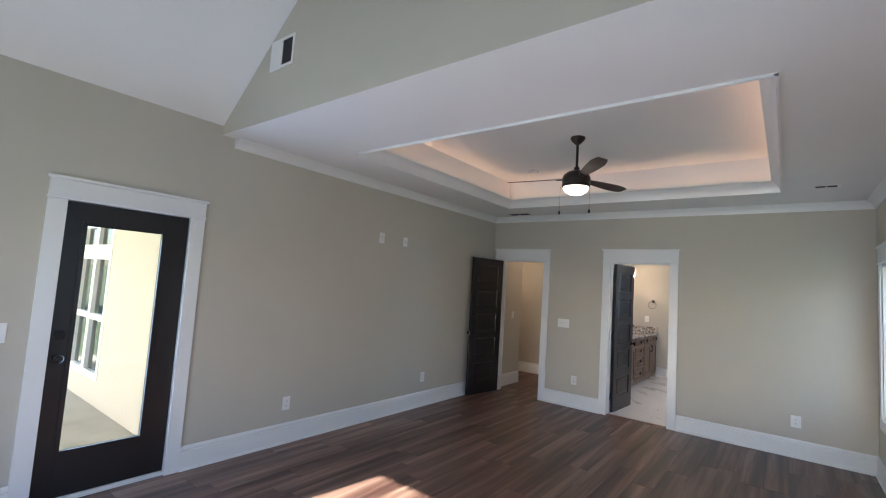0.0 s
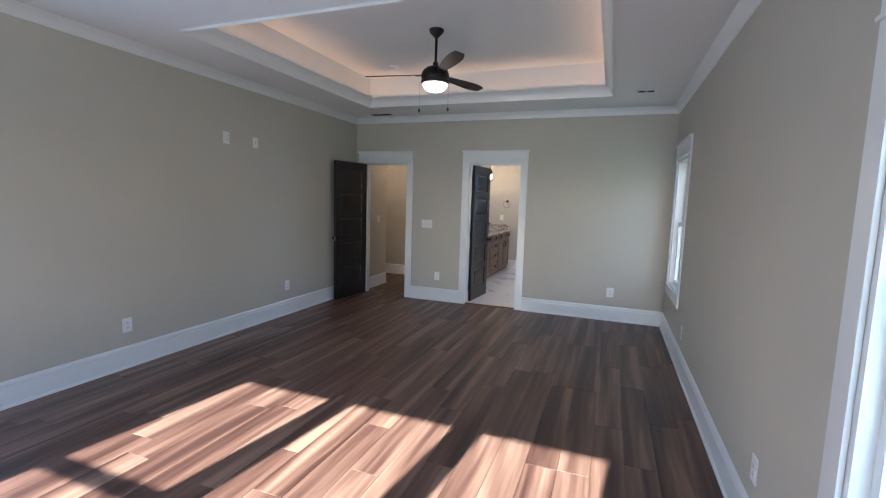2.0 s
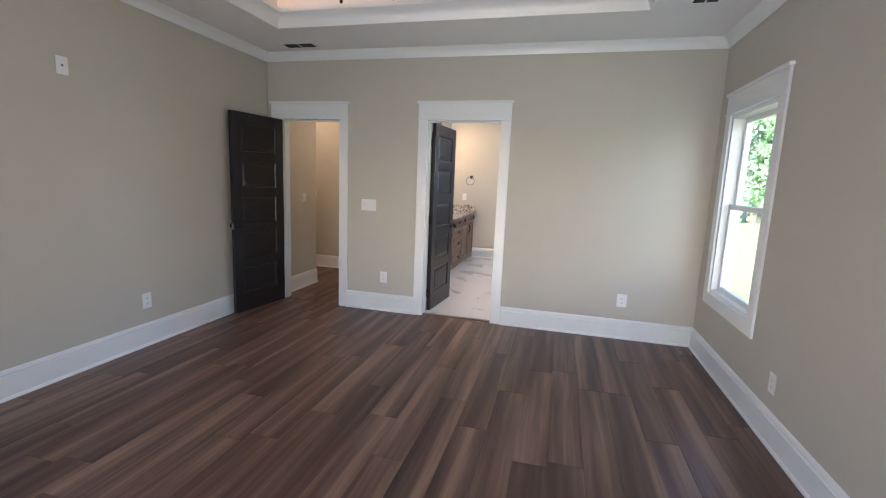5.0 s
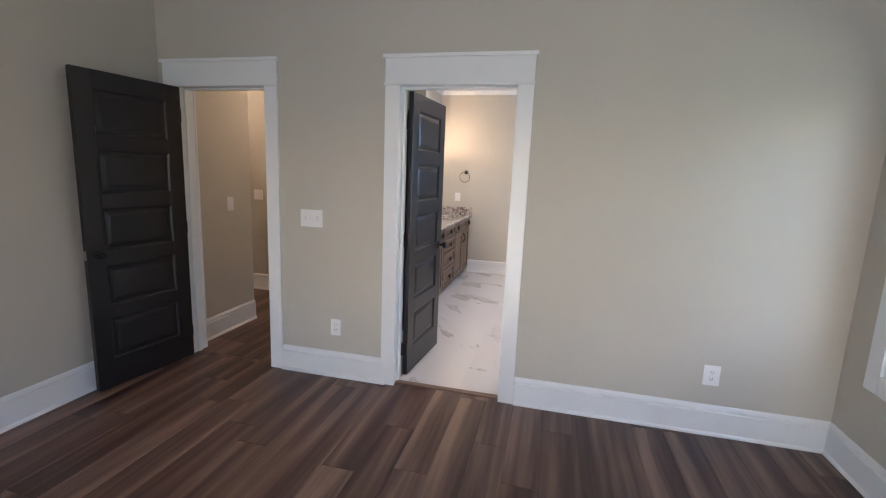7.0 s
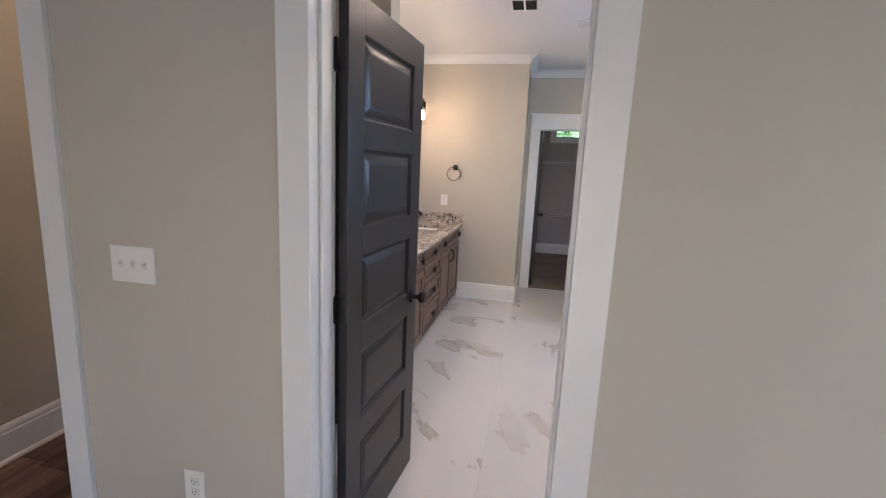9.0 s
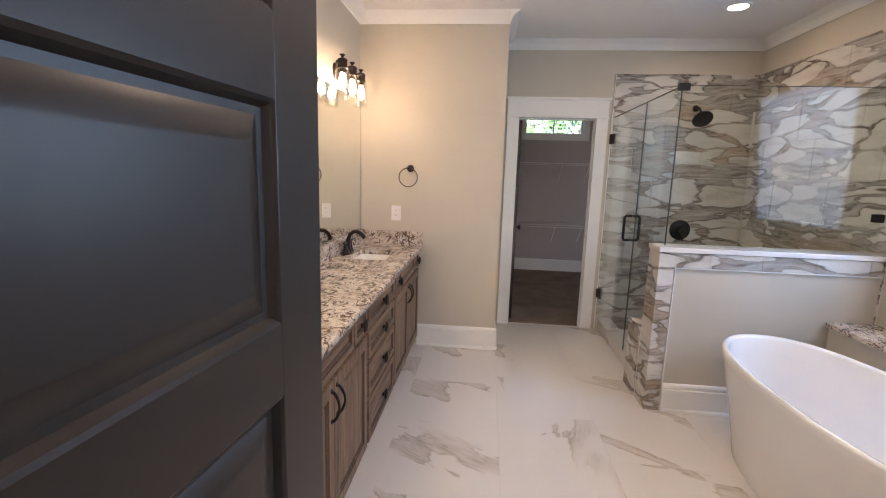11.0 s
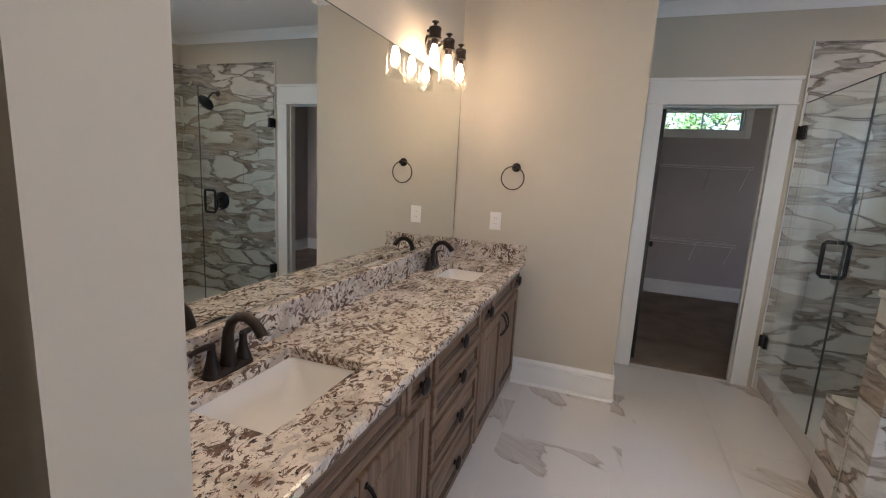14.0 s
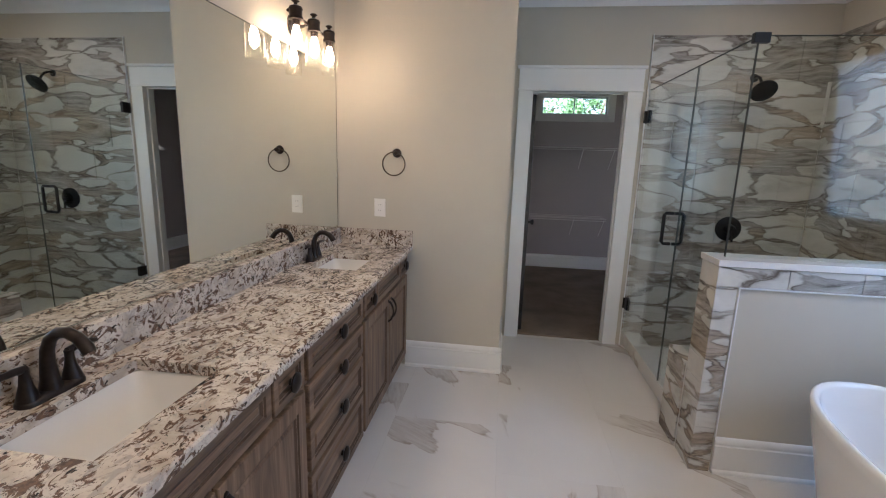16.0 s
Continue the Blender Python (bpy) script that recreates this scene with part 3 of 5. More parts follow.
# ---- door casings and linings ----
def casing(name, label, u0, u1, h, face, side, axis, leg=0.095, head=0.165, over=0.015, lining=None, left=None):
    """A craftsman casing round an opening u0..u1 of height h, on the wall face, standing out towards side."""
    ob = thing(name, label, "door casing", kind="structure")

    def put(nm, a0, a1, z0, z1, d, bevel=0.003, d0=0.0):
        p, q = face + side * d0, face + side * d
        a, b = ((a0, p, z0), (a1, q, z1)) if axis == "x" else ((p, a0, z0), (q, a1, z1))
        part(nm, box(a, b, bevel), "trim", ob)
    l0 = u0 - leg if left is None else left
    put("casing_leg", l0, u0 + 0.004, 0, h, 0.018)
    put("casing_leg", u1 - 0.004, u1 + leg, 0, h, 0.018)
    put("casing_bead", l0 - 0.006, u1 + leg + 0.006, h, h + 0.016, 0.028, 0.005)
    put("casing_head", l0, u1 + leg, h + 0.016, h + head, 0.020)
    put("casing_cap", l0 - over, u1 + leg + over, h + head, h + head + 0.022, 0.034, 0.005)
    if lining:
        t0, t1 = lining
        for nm, a0, a1, z0, z1 in (("jamb", u0 - J, u0, 0, h), ("jamb", u1, u1 + J, 0, h), ("head_jamb", u0 - J, u1 + J, h, h + J)):
            a, b = ((a0, t0, z0), (a1, t1, z1)) if axis == "x" else ((t0, a0, z0), (t1, a1, z1))
            part(nm, box(a, b), "trim", ob)
        c = (t0 + t1) / 2
        s0, s1 = c - 0.02, c + 0.018
        for nm, a0, a1, z0, z1 in (("door_stop", u0, u0 + 0.012, 0, h - 0.012), ("door_stop", u1 - 0.012, u1, 0, h - 0.012), ("door_stop", u0, u1, h - 0.012, h)):
            a, b = ((a0, s0, z0), (a1, s1, z1)) if axis == "x" else ((s0, a0, z0), (s1, a1, z1))
            part(nm, box(a, b, 0.002), "trim", ob)
    return ob


W = "white painted craftsman door casing"
casing("trim_casing_hall", W + " of the hallway doorway", *HALL_DOOR, DOOR_H, YF, -1, "x", lining=(YF, BN), left=-3.405)
casing("trim_casing_hall_inner", W + " on the hallway side", *HALL_DOOR, DOOR_H, BN, 1, "x", left=-3.385)
casing("trim_casing_bath", W + " of the bathroom doorway", *BATH_DOOR, DOOR_H, YF, -1, "x", lining=(YF, BN))
casing("trim_casing_bath_inner", W + " on the bathroom side", *BATH_DOOR, DOOR_H, BN, 1, "x")
casing("trim_casing_closet", W + " of the closet doorway", *CLO_DOOR, DOOR_H, BF, -1, "x", leg=0.105, lining=(BF, BF + 0.12))
casing("trim_casing_terrace", W + " of the glazed door", *EXT_DOOR, EXT_H, L, 1, "y", leg=0.1, head=0.13, lining=(L - 0.15, L))
solid("threshold", box((BATH_DOOR[0], YF + 0.02, -0.004), (BATH_DOOR[1], YF + 0.065, 0.010), 0.004), "sill_wood", "brown wooden threshold strip in the bathroom doorway", "threshold", "structure")


# ---- doors ----
def knob_set(ob, x, z, t, name="knob"):
    """A round knob on a rose on each face of a leaf of thickness t."""
    for s in (1, -1):
        bm = bmesh.new()
        y = s * t / 2
        lathe(bm, [(0, y), (0.033, y), (0.033, y + s * 0.006), (0.028, y + s * 0.010), (0.012, y + s * 0.012), (0.010, y + s * 0.030), (0.017, y + s * 0.036), (0.026, y + s * 0.046),
                   (0.028, y + s * 0.056), (0.023, y + s * 0.066), (0, y + s * 0.069)], (x, 0, z), 24, "y")
        part(name, bm, "black", ob, "black round door knob" if s > 0 else "", smooth=50)


def panel_door(name, label, width, hinge, angle, height=2.03, mirror=1):
    """A five-panel leaf hung at hinge, turned by angle; it runs along its own +x."""
    t = 0.035
    ob = thing(name, label, "door", pose(hinge[0], hinge[1], 0.012, 0, 0, angle), kind="structure")
    st, top, bot, mid = 0.112, 0.112, 0.19, 0.095
    rows = 5
    ph = (height - top - bot - mid * (rows - 1)) / rows
    y0, y1 = -t / 2, t / 2
    part("stile", box((0.003, y0, 0), (st, y1, height), 0.002), "door", ob)
    part("stile", box((width - st, y0, 0), (width - 0.003, y1, height), 0.002), "door", ob)
    z = 0
    part("rail", box((st, y0, 0), (width - st, y1, bot)), "door", ob)
    z = bot
    for i in range(rows):
        x0, x1, z0, z1 = st, width - st, z, z + ph
        bm = bmesh.new()
        for s in (1, -1):
            steps = [(0.0, t / 2), (0.005, t / 2 - 0.003), (0.011, t / 2 - 0.012), (0.020, t / 2 - 0.013), (0.048, t / 2 - 0.003), (0.052, t / 2 - 0.003)]
            rings = [[bm.verts.new((xx, s * d, zz)) for xx, zz in ((x0 + o, z0 + o), (x1 - o, z0 + o), (x1 - o, z1 - o), (x0 + o, z1 - o))] for o, d in steps]
            for p, q in zip(rings, rings[1:]):
                for j in range(4):
                    bm.faces.new((p[j], p[(j + 1) % 4], q[(j + 1) % 4], q[j]))
            bm.faces.new(rings[-1])
        part("panel", bm, "door", ob, smooth=20)
        z += ph
        rail = mid if i < rows - 1 else top
        part("rail", box((st, y0, z), (width - st, y1, z + rail)), "door", ob)
        z += rail
    knob_set(ob, width - 0.062, 0.90, t)
    part("latch", box((width - 0.004, -0.012, 0.87), (width - 0.001, 0.012, 0.93)), "chrome", ob, "steel latch plate")
    for hz in (0.20, height / 2, height - 0.20):
        bm = boxes(((-0.004, y0 * 0.8, hz - 0.045), (0.004, y1 * 0.8, hz + 0.045)), bevel=0.001)
        lathe(bm, [(0, -0.05), (0.0075, -0.05), (0.0075, 0.05), (0, 0.05)], (-0.004, mirror * (t / 2 + 0.006), hz), 12)
        cube(bm, (-0.018, mirror * (t / 2 + 0.004), hz - 0.045), (-0.002, mirror * (t / 2 + 0.008), hz + 0.045))
        part("hinge", bm, "black", ob, "black door hinge")
    return ob


panel_door("door_1", "dark charcoal five-panel bedroom door standing open against the wall", 0.70, (HALL_DOOR[0] + 0.020, YF - 0.025), -98.5, mirror=-1)
panel_door("door_2", "dark charcoal five-panel bathroom door standing ajar", 0.685, (-1.562, BN + 0.018), 85.0, mirror=1)
panel_door("door_3", "dark charcoal five-panel closet door standing open", 0.70, (CLO_DOOR[0] + 0.030, BF + 0.135), 88, mirror=1)
panel_door("door_5", "dark charcoal five-panel toilet room door standing open against the short wall", 0.54, (BL + 0.025, 7.635), 0, mirror=-1)

# glazed terrace door, shut in its frame
gd = thing("door_4", "black glazed terrace door, closed", "door", kind="structure")
xd0, xd1 = L - 0.075, L - 0.03
gy0, gy1, gz0, gz1 = 1.222, 1.706, 0.325, 1.85
for nm, a, b in (("stile", (xd0, EXT_DOOR[0] + 0.003, 0.03), (xd1, gy0, EXT_H - 0.004)), ("stile", (xd0, gy1, 0.03), (xd1, EXT_DOOR[1] - 0.003, EXT_H - 0.004)),
                 ("rail", (xd0, gy0, 0.03), (xd1, gy1, gz0)), ("rail", (xd0, gy0, gz1), (xd1, gy1, EXT_H - 0.004))):
    part(nm, box(a, b, 0.002), "door", gd)
for a, b in (((xd1, gy0 - 0.02, gz0 - 0.02), (xd1 + 0.008, gy0 + 0.008, gz1 + 0.02)), ((xd1, gy1 - 0.008, gz0 - 0.02), (xd1 + 0.008, gy1 + 0.02, gz1 + 0.02)),
             ((xd1, gy0 + 0.008, gz0 - 0.02), (xd1 + 0.008, gy1 - 0.008, gz0 + 0.008)), ((xd1, gy0 + 0.008, gz1 - 0.008), (xd1 + 0.008, gy1 - 0.008, gz1 + 0.02))):
    part("glazing_bead", box(a, b, 0.003), "door", gd)
pn = part("pane", box((xd0 + 0.018, gy0, gz0), (xd0 + 0.024, gy1, gz1)), "pane", gd, "clear glass pane")
pn.visible_shadow = False
part("sill", box((L - 0.15, EXT_DOOR[0], 0.0), (L - 0.005, EXT_DOOR[1], 0.028), 0.004), "trim", gd, "white door sill")
bm = bmesh.new()
lathe(bm, [(0, xd1), (0.03, xd1), (0.03, xd1 + 0.008), (0.012, xd1 + 0.012), (0.011, xd1 + 0.04), (0, xd1 + 0.04)], (0, 1.155, 0.95), 20, "x")
lathe(bm, [(0, xd1 + 0.035), (0.018, xd1 + 0.038), (0.027, xd1 + 0.048), (0.027, xd1 + 0.060), (0.018, xd1 + 0.068), (0, xd1 + 0.069)], (0, 1.155, 0.95), 20, "x")
part("handle", bm, "black", gd, "black door knob", smooth=50)
bm = bmesh.new()
lathe(bm, [(0, xd1), (0.03, xd1), (0.03, xd1 + 0.012), (0.022, xd1 + 0.016), (0, xd1 + 0.016)], (0, 1.155, 1.10), 20, "x")
part("deadbolt", bm, "black", gd, "black deadbolt", smooth=50)


# ---- windows ----
def window(name, label, width, height, m, case=True, double=True, cas=0.095, stile=0.04):
    """A double-hung window in an opening, seen from inside: x along the wall, +y out of the room, z up from the opening's foot. The room face is y=0."""
    ob = thing(name, label, "window", m, kind="structure")
    w, h = width, height
    if case:
        part("casing_leg", box((-cas, -0.018, -cas), (0.004, -0.001, h), 0.003), "trim", ob)
        part("casing_leg", box((w - 0.004, -0.018, -cas), (w + cas, -0.001, h), 0.003), "trim", ob)
        part("casing_foot", box((0.004, -0.0175, -cas), (w - 0.004, -0.001, 0.004), 0.003), "trim", ob)
        part("casing_bead", box((-cas - 0.006, -0.028, h), (w + cas + 0.006, -0.001, h + 0.015), 0.004), "trim", ob)
        part("casing_head", box((-cas, -0.020, h + 0.015), (w + cas, -0.001, h + 0.155), 0.003), "trim", ob)
        part("casing_cap", box((-cas - 0.015, -0.034, h + 0.155), (w + cas + 0.015, -0.001, h + 0.177), 0.004), "trim", ob)
    f = 0.03 if double else 0.018
    frame_bm = boxes(((0, 0.001, 0), (f, 0.14, h)), ((w - f, 0.001, 0), (w, 0.14, h)), ((f, 0.001, 0), (w - f, 0.14, f)), ((f, 0.001, h - f), (w - f, 0.14, h)))
    part("window_frame", frame_bm, "trim", ob)

    def sash(y, z0, z1):
        s = stile if double else 0.022
        a0, a1 = f, w - f
        sb = boxes(((a0, y, z0), (a0 + s, y + 0.03, z1)), ((a1 - s, y, z0), (a1, y + 0.03, z1)), ((a0 + s, y, z0), (a1 - s, y + 0.03, z0 + s)), ((a0 + s, y, z1 - s), (a1 - s, y + 0.03, z1)), bevel=0.003)
        so = part("sash", sb, "trim", ob)
        g = part("pane", box((a0 + s, y + 0.012, z0 + s), (a1 - s, y + 0.017, z1 - s)), "pane", so, "clear glass pane")
        g.visible_shadow = False
    if double:
        sash(0.05, f, h / 2 + 0.02)
        sash(0.085, h / 2 - 0.02, h - f)
    else:
        sash(0.06, f, h - f)
        part("muntin", box((w / 2 - 0.008, 0.055, f + 0.022), (w / 2 + 0.008, 0.09, h - f - 0.022)), "trim", ob)
    return ob


wh = WIN_Z[1] - WIN_Z[0]
for i, (a, b) in enumerate(SIDE_WINS):
    window(f"window_{i + 1}", "white double-hung window with flat white casing", b - a, wh, pose(R, b, WIN_Z[0], 0, 0, -90))
for i, (a, b) in enumerate(BED_WINS):
    window(f"window_{i + 3}", "white double-hung window in a row of three", b - a, wh, pose(b, YB, WIN_Z[0], 0, 0, 180), cas=0.04, stile=0.03)
window("window_6", "white bathroom window above the tub", BATH_WIN[1] - BATH_WIN[0], BATH_WIN[3] - BATH_WIN[2], pose(BR, BATH_WIN[1], BATH_WIN[2], 0, 0, -90))
window("window_7", "small white two-light transom window high on the closet wall", CLO_WIN[1] - CLO_WIN[0], CLO_WIN[3] - CLO_WIN[2], pose(CLO_WIN[0], CLB, CLO_WIN[2]), double=False, cas=0.075)


# ---- bathroom: vanity ----
CT = 0.895                                     # countertop height
FACE = -1.80                                   # front of the drawers and doors
BASES = ((7.862, 8.862), (9.512, 10.512))
BANK = (8.862, 9.512)
SINKS = ((8.18, 8.59), (9.76, 10.15))
SX0, SX1 = -2.195, -1.925


def front(name, parent, y0, y1, z0, z1, rim, material, label=""):
    """A framed front facing +x with a sunk, bevelled panel."""
    bm = bmesh.new()
    g = 0.0025
    y0, y1, z0, z1 = y0 + g, y1 - g, z0 + g, z1 - g
    steps = [(0.0, -0.018), (0.0, -0.003), (0.003, 0.0), (rim, 0.0), (rim + 0.003, -0.006), (rim + 0.009, -0.004), (rim + 0.016, -0.011), (rim + 0.021, -0.011), (rim + 0.030, -0.006)]
    rings = [[bm.verts.new((FACE + d, yy, zz)) for yy, zz in ((y0 + o, z0 + o), (y1 - o, z0 + o), (y1 - o, z1 - o), (y0 + o, z1 - o))] for o, d in steps]
    for i, (p, q) in enumerate(zip(rings, rings[1:])):
        for j in range(4):
            bm.faces.new((p[j], p[(j + 1) % 4], q[(j + 1) % 4], q[j])).material_index = 1 if i in (3, 5, 6) else 0
    bm.faces.new(rings[-1])
    bm.faces.new(rings[0][::-1])
    ob = part(name, bm, material, parent, label, smooth=15)
    ob.data.materials.append(M["cab_glaze"])
    return ob


def cup_knob(parent, y, z):
    bm = bmesh.new()
    lathe(bm, [(0, FACE), (0.012, FACE), (0.011, FACE + 0.005), (0.010, FACE + 0.010), (0.024, FACE + 0.013), (0.033, FACE + 0.018), (0.033, FACE + 0.023), (0.023, FACE + 0.030), (0, FACE + 0.033)], (0, y, z), 20, "x")
    part("knob", bm, "bronze", parent, "dark bronze oval knob", smooth=50)


def arch_pull(parent, y, z, lean):
    bm = bmesh.new()
    pts, rad = [], []
    for i in range(13):
        u = i / 12
        pts.append((FACE + 0.004 + 0.028 * math.sin(math.pi * u) ** 0.7, y + lean * 0.004 * math.sin(math.pi * u), z - 0.062 + 0.124 * u))
        rad.append(0.0045 + 0.002 * abs(math.cos(math.pi * u)))
    tube(bm, pts, 0.005, 10, rad)
    for zz in (z - 0.062, z + 0.062):
        lathe(bm, [(0, FACE), (0.010, FACE), (0.009, FACE + 0.004), (0, FACE + 0.006)], (0, y, zz), 14, "x")
    part("pull", bm, "bronze", parent, "dark bronze arched pull", smooth=50)


def carcass(ob, y0, y1):
    x1 = FACE - 0.0185
    part("body", boxes(((-2.31, y0, 0.085), (x1, y1, 0.66)), ((x1 - 0.02, y0, 0.66), (x1, y1, CT - 0.034)), ((-2.31, y0, 0.66), (x1 - 0.02, y0 + 0.018, CT - 0.034)), ((-2.31, y1 - 0.018, 0.66), (x1 - 0.02, y1, CT - 0.034))), "cab_v", ob)
    part("toe_kick", box((-2.31, y0, 0), (FACE - 0.07, y1, 0.085)), "cab_h", ob)


for y0, y1 in BASES:
    cab = thing("vanity_cabinet", "stained oak vanity sink cabinet with two doors and small drawers", "cabinet", group="vanity cabinets")
    carcass(cab, y0, y1)
    zt0, zt1 = 0.715, 0.852
    c = (y0 + y1) / 2
    w = 0.225
    d1 = front("drawer", cab, y0 + 0.012, y0 + w, zt0, zt1, 0.028, "cab_h")
    cup_knob(d1, y0 + 0.012 + (w - 0.012) / 2, (zt0 + zt1) / 2)
    front("false_front", cab, y0 + w + 0.008, y1 - w - 0.008, zt0, zt1, 0.032, "cab_h")
    d2 = front("drawer", cab, y1 - w, y1 - 0.012, zt0, zt1, 0.028, "cab_h")
    cup_knob(d2, y1 - 0.012 - (w - 0.012) / 2, (zt0 + zt1) / 2)
    a = front("cabinet_door", cab, y0 + 0.012, c - 0.002, 0.095, 0.70, 0.055, "cab_v")
    arch_pull(a, c - 0.030, 0.60, -1)
    b = front("cabinet_door", cab, c + 0.002, y1 - 0.012, 0.095, 0.70, 0.055, "cab_v")
    arch_pull(b, c + 0.030, 0.60, 1)
bank = thing("drawer_cabinet", "stained oak vanity cabinet with four drawers", "cabinet")
carcass(bank, *BANK)
for z0, z1 in ((0.095, 0.335), (0.350, 0.535), (0.550, 0.700), (0.715, 0.852)):
    d = front("drawer", bank, BANK[0] + 0.014, BANK[1] - 0.014, z0, z1, 0.034, "cab_h")
    cup_knob(d, (BANK[0] + BANK[1]) / 2, (z0 + z1) / 2)

top = thing("countertop", "speckled brown and cream granite vanity countertop", "countertop")
y0, y1 = 7.837, 10.533
bm = bmesh.new()
zs = (CT - 0.032, CT)
u = y0
for a, b in SINKS:
    cube(bm, (BL + 0.002, u, zs[0]), (-1.80, a, zs[1]))
    cube(bm, (BL + 0.002, a, zs[0]), (SX0, b, zs[1]))
    cube(bm, (SX1, a, zs[0]), (-1.80, b, zs[1]))
    u = b
cube(bm, (BL + 0.002, u, zs[0]), (-1.80, y1, zs[1]))
prism(bm, [(-1.80, zs[0]), (-1.774, zs[0]), (-1.770, zs[0] + 0.004), (-1.7695, zs[0] + 0.016), (-1.771, zs[1] - 0.006), (-1.776, zs[1] - 0.001), (-1.80, zs[1])], "y", y0, y1)
bmesh.ops.remove_doubles(bm, verts=bm.verts, dist=1e-5)
part("slab", bm, "granite", top)
part("backsplash", box((BL + 0.002, y0, CT), (BL + 0.034, y1, CT + 0.112), 0.002), "granite", top)
part("side_splash", box((BL + 0.034, y1 - 0.022, CT), (-1.772, y1, CT + 0.108), 0.002), "granite", top)


def rounded(hx, hy, r, n=5):
    pts = []
    for cx, cy, a0 in ((hx - r, hy - r, 0), (-hx + r, hy - r, 90), (-hx + r, -hy + r, 180), (hx - r, -hy + r, 270)):
        pts += [(cx + r * math.cos(radians(a0 + 90 * i / n)), cy + r * math.sin(radians(a0 + 90 * i / n))) for i in range(n + 1)]
    return pts


def loft(bm, rings, cap=True):
    rs = [[bm.verts.new(p) for p in ring] for ring in rings]
    n = len(rs[0])
    for a, b in zip(rs, rs[1:]):
        for i in range(n):
            bm.faces.new((a[i], a[(i + 1) % n], b[(i + 1) % n], b[i]))
    if cap:
        bm.faces.new(rs[-1])
    return bm


for a, b in SINKS:
    c = ((SX0 + SX1) / 2, (a + b) / 2)
    hx, hy = (SX1 - SX0) / 2, (b - a) / 2
    sk = thing("sink", "white undermount ceramic sink set in the granite", "sink", pose(c[0], c[1], CT - 0.034), group="vanity sinks")
    rings = []
    for ix, z, r in ((-0.02, -0.012, 0.03), (-0.02, 0.0, 0.03), (-0.003, 0.0, 0.03), (0.004, -0.02, 0.035), (0.014, -0.05, 0.045), (0.030, -0.09, 0.06), (0.052, -0.118, 0.062), (0.080, -0.140, 0.045), (0.105, -0.146, 0.025)):
        rings.append([(x, y, z) for x, y in rounded(hx - ix, hy - ix, r)])
    part("basin", loft(bmesh.new(), rings), "ceramic", sk, smooth=50)
    bm = bmesh.new()
    lathe(bm, [(0.024, -0.1465), (0.024, -0.142), (0.018, -0.1415), (0.016, -0.144), (0, -0.144)], (-0.02, 0, 0), 20)
    part("drain", bm, "bronze", sk, "dark bronze drain", smooth=40)

for a, b in SINKS:
    c = (a + b) / 2
    fa = thing("faucet", "dark bronze two-handle high-arc bathroom faucet", "faucet", pose(-2.245, c, CT), group="vanity faucets")
    bm = bmesh.new()
    loft(bm, [[(x, y, z) for x, y in rounded(0.027 - i, 0.082 - i, 0.026 - i)] for i, z in ((0, 0), (0, 0.008), (0.004, 0.014), (0.010, 0.017))])
    part("base", bm, "bronze", fa, smooth=40)
    bm = bmesh.new()
    pts = [(0, 0, 0.012), (0, 0, 0.04), (0.0, 0, 0.08), (0.004, 0, 0.115), (0.018, 0, 0.145), (0.042, 0, 0.162), (0.070, 0, 0.164), (0.096, 0, 0.152), (0.116, 0, 0.130), (0.122, 0, 0.118)]
    tube(bm, pts, 0.012, 14, [0.026, 0.020, 0.0165, 0.015, 0.0145, 0.014, 0.014, 0.0145, 0.0155, 0.0155])
    part("spout", bm, "bronze", fa, smooth=50)
    for s in (1, -1):
        bm = bmesh.new()
        lathe(bm, [(0, 0.012), (0.024, 0.012), (0.021, 0.025), (0.014, 0.05), (0.0105, 0.075), (0.0115, 0.09), (0, 0.096)], (0, s * 0.056, 0), 18)
        tube(bm, [(0, s * 0.052, 0.088), (0.003, s * 0.080, 0.093), (0.006, s * 0.108, 0.094), (0.008, s * 0.128, 0.090)], 0.007, 10, [0.010, 0.009, 0.0075, 0.006])
        part("handle", bm, "bronze", fa, smooth=50)

mr = thing("mirror", "wide frameless wall mirror above the vanity", "mirror")
part("glass", box((BL + 0.002, 7.842, CT + 0.114), (BL + 0.008, 10.522, 2.055)), "mirror", mr)
part("edge", box((BL + 0.002, 10.5225, CT + 0.114), (BL + 0.0085, 10.5265, 2.055)), "glass_edge", mr, "dark polished mirror edge")

part("edge", box((BL + 0.002, 7.842, 2.0552), (BL + 0.0085, 10.522, 2.0590)), "glass_edge", mr)
part("channel", box((BL + 0.0082, 7.842, CT + 0.1125), (BL + 0.012, 10.522, CT + 0.122)), "chrome", mr, "thin bright metal channel")

# three-light vanity fixture
VL = (BL, 9.93, 2.165)
vl = thing("vanity_light", "bronze three-light vanity fixture with clear glass shades, lit", "wall light", pose(*VL), group="vanity lights")
bm = bmesh.new()
loft(bm, [[(z, x, y) for x, y in rounded(0.065 - i, 0.055 - i, 0.05 - i)] for i, z in ((0, 0.001), (0, 0.012), (0.008, 0.02))])
part("backplate", bm, "bronze", vl, smooth=40)
bm = bmesh.new()
tube(bm, [(0.01, 0, 0.0), (0.06, 0, 0.0), (0.085, 0, 0.012)], 0.008)
tube(bm, [(0.085, -0.225, 0.012), (0.085, 0.225, 0.012)], 0.0075)
part("bar", bm, "bronze", vl, smooth=50)
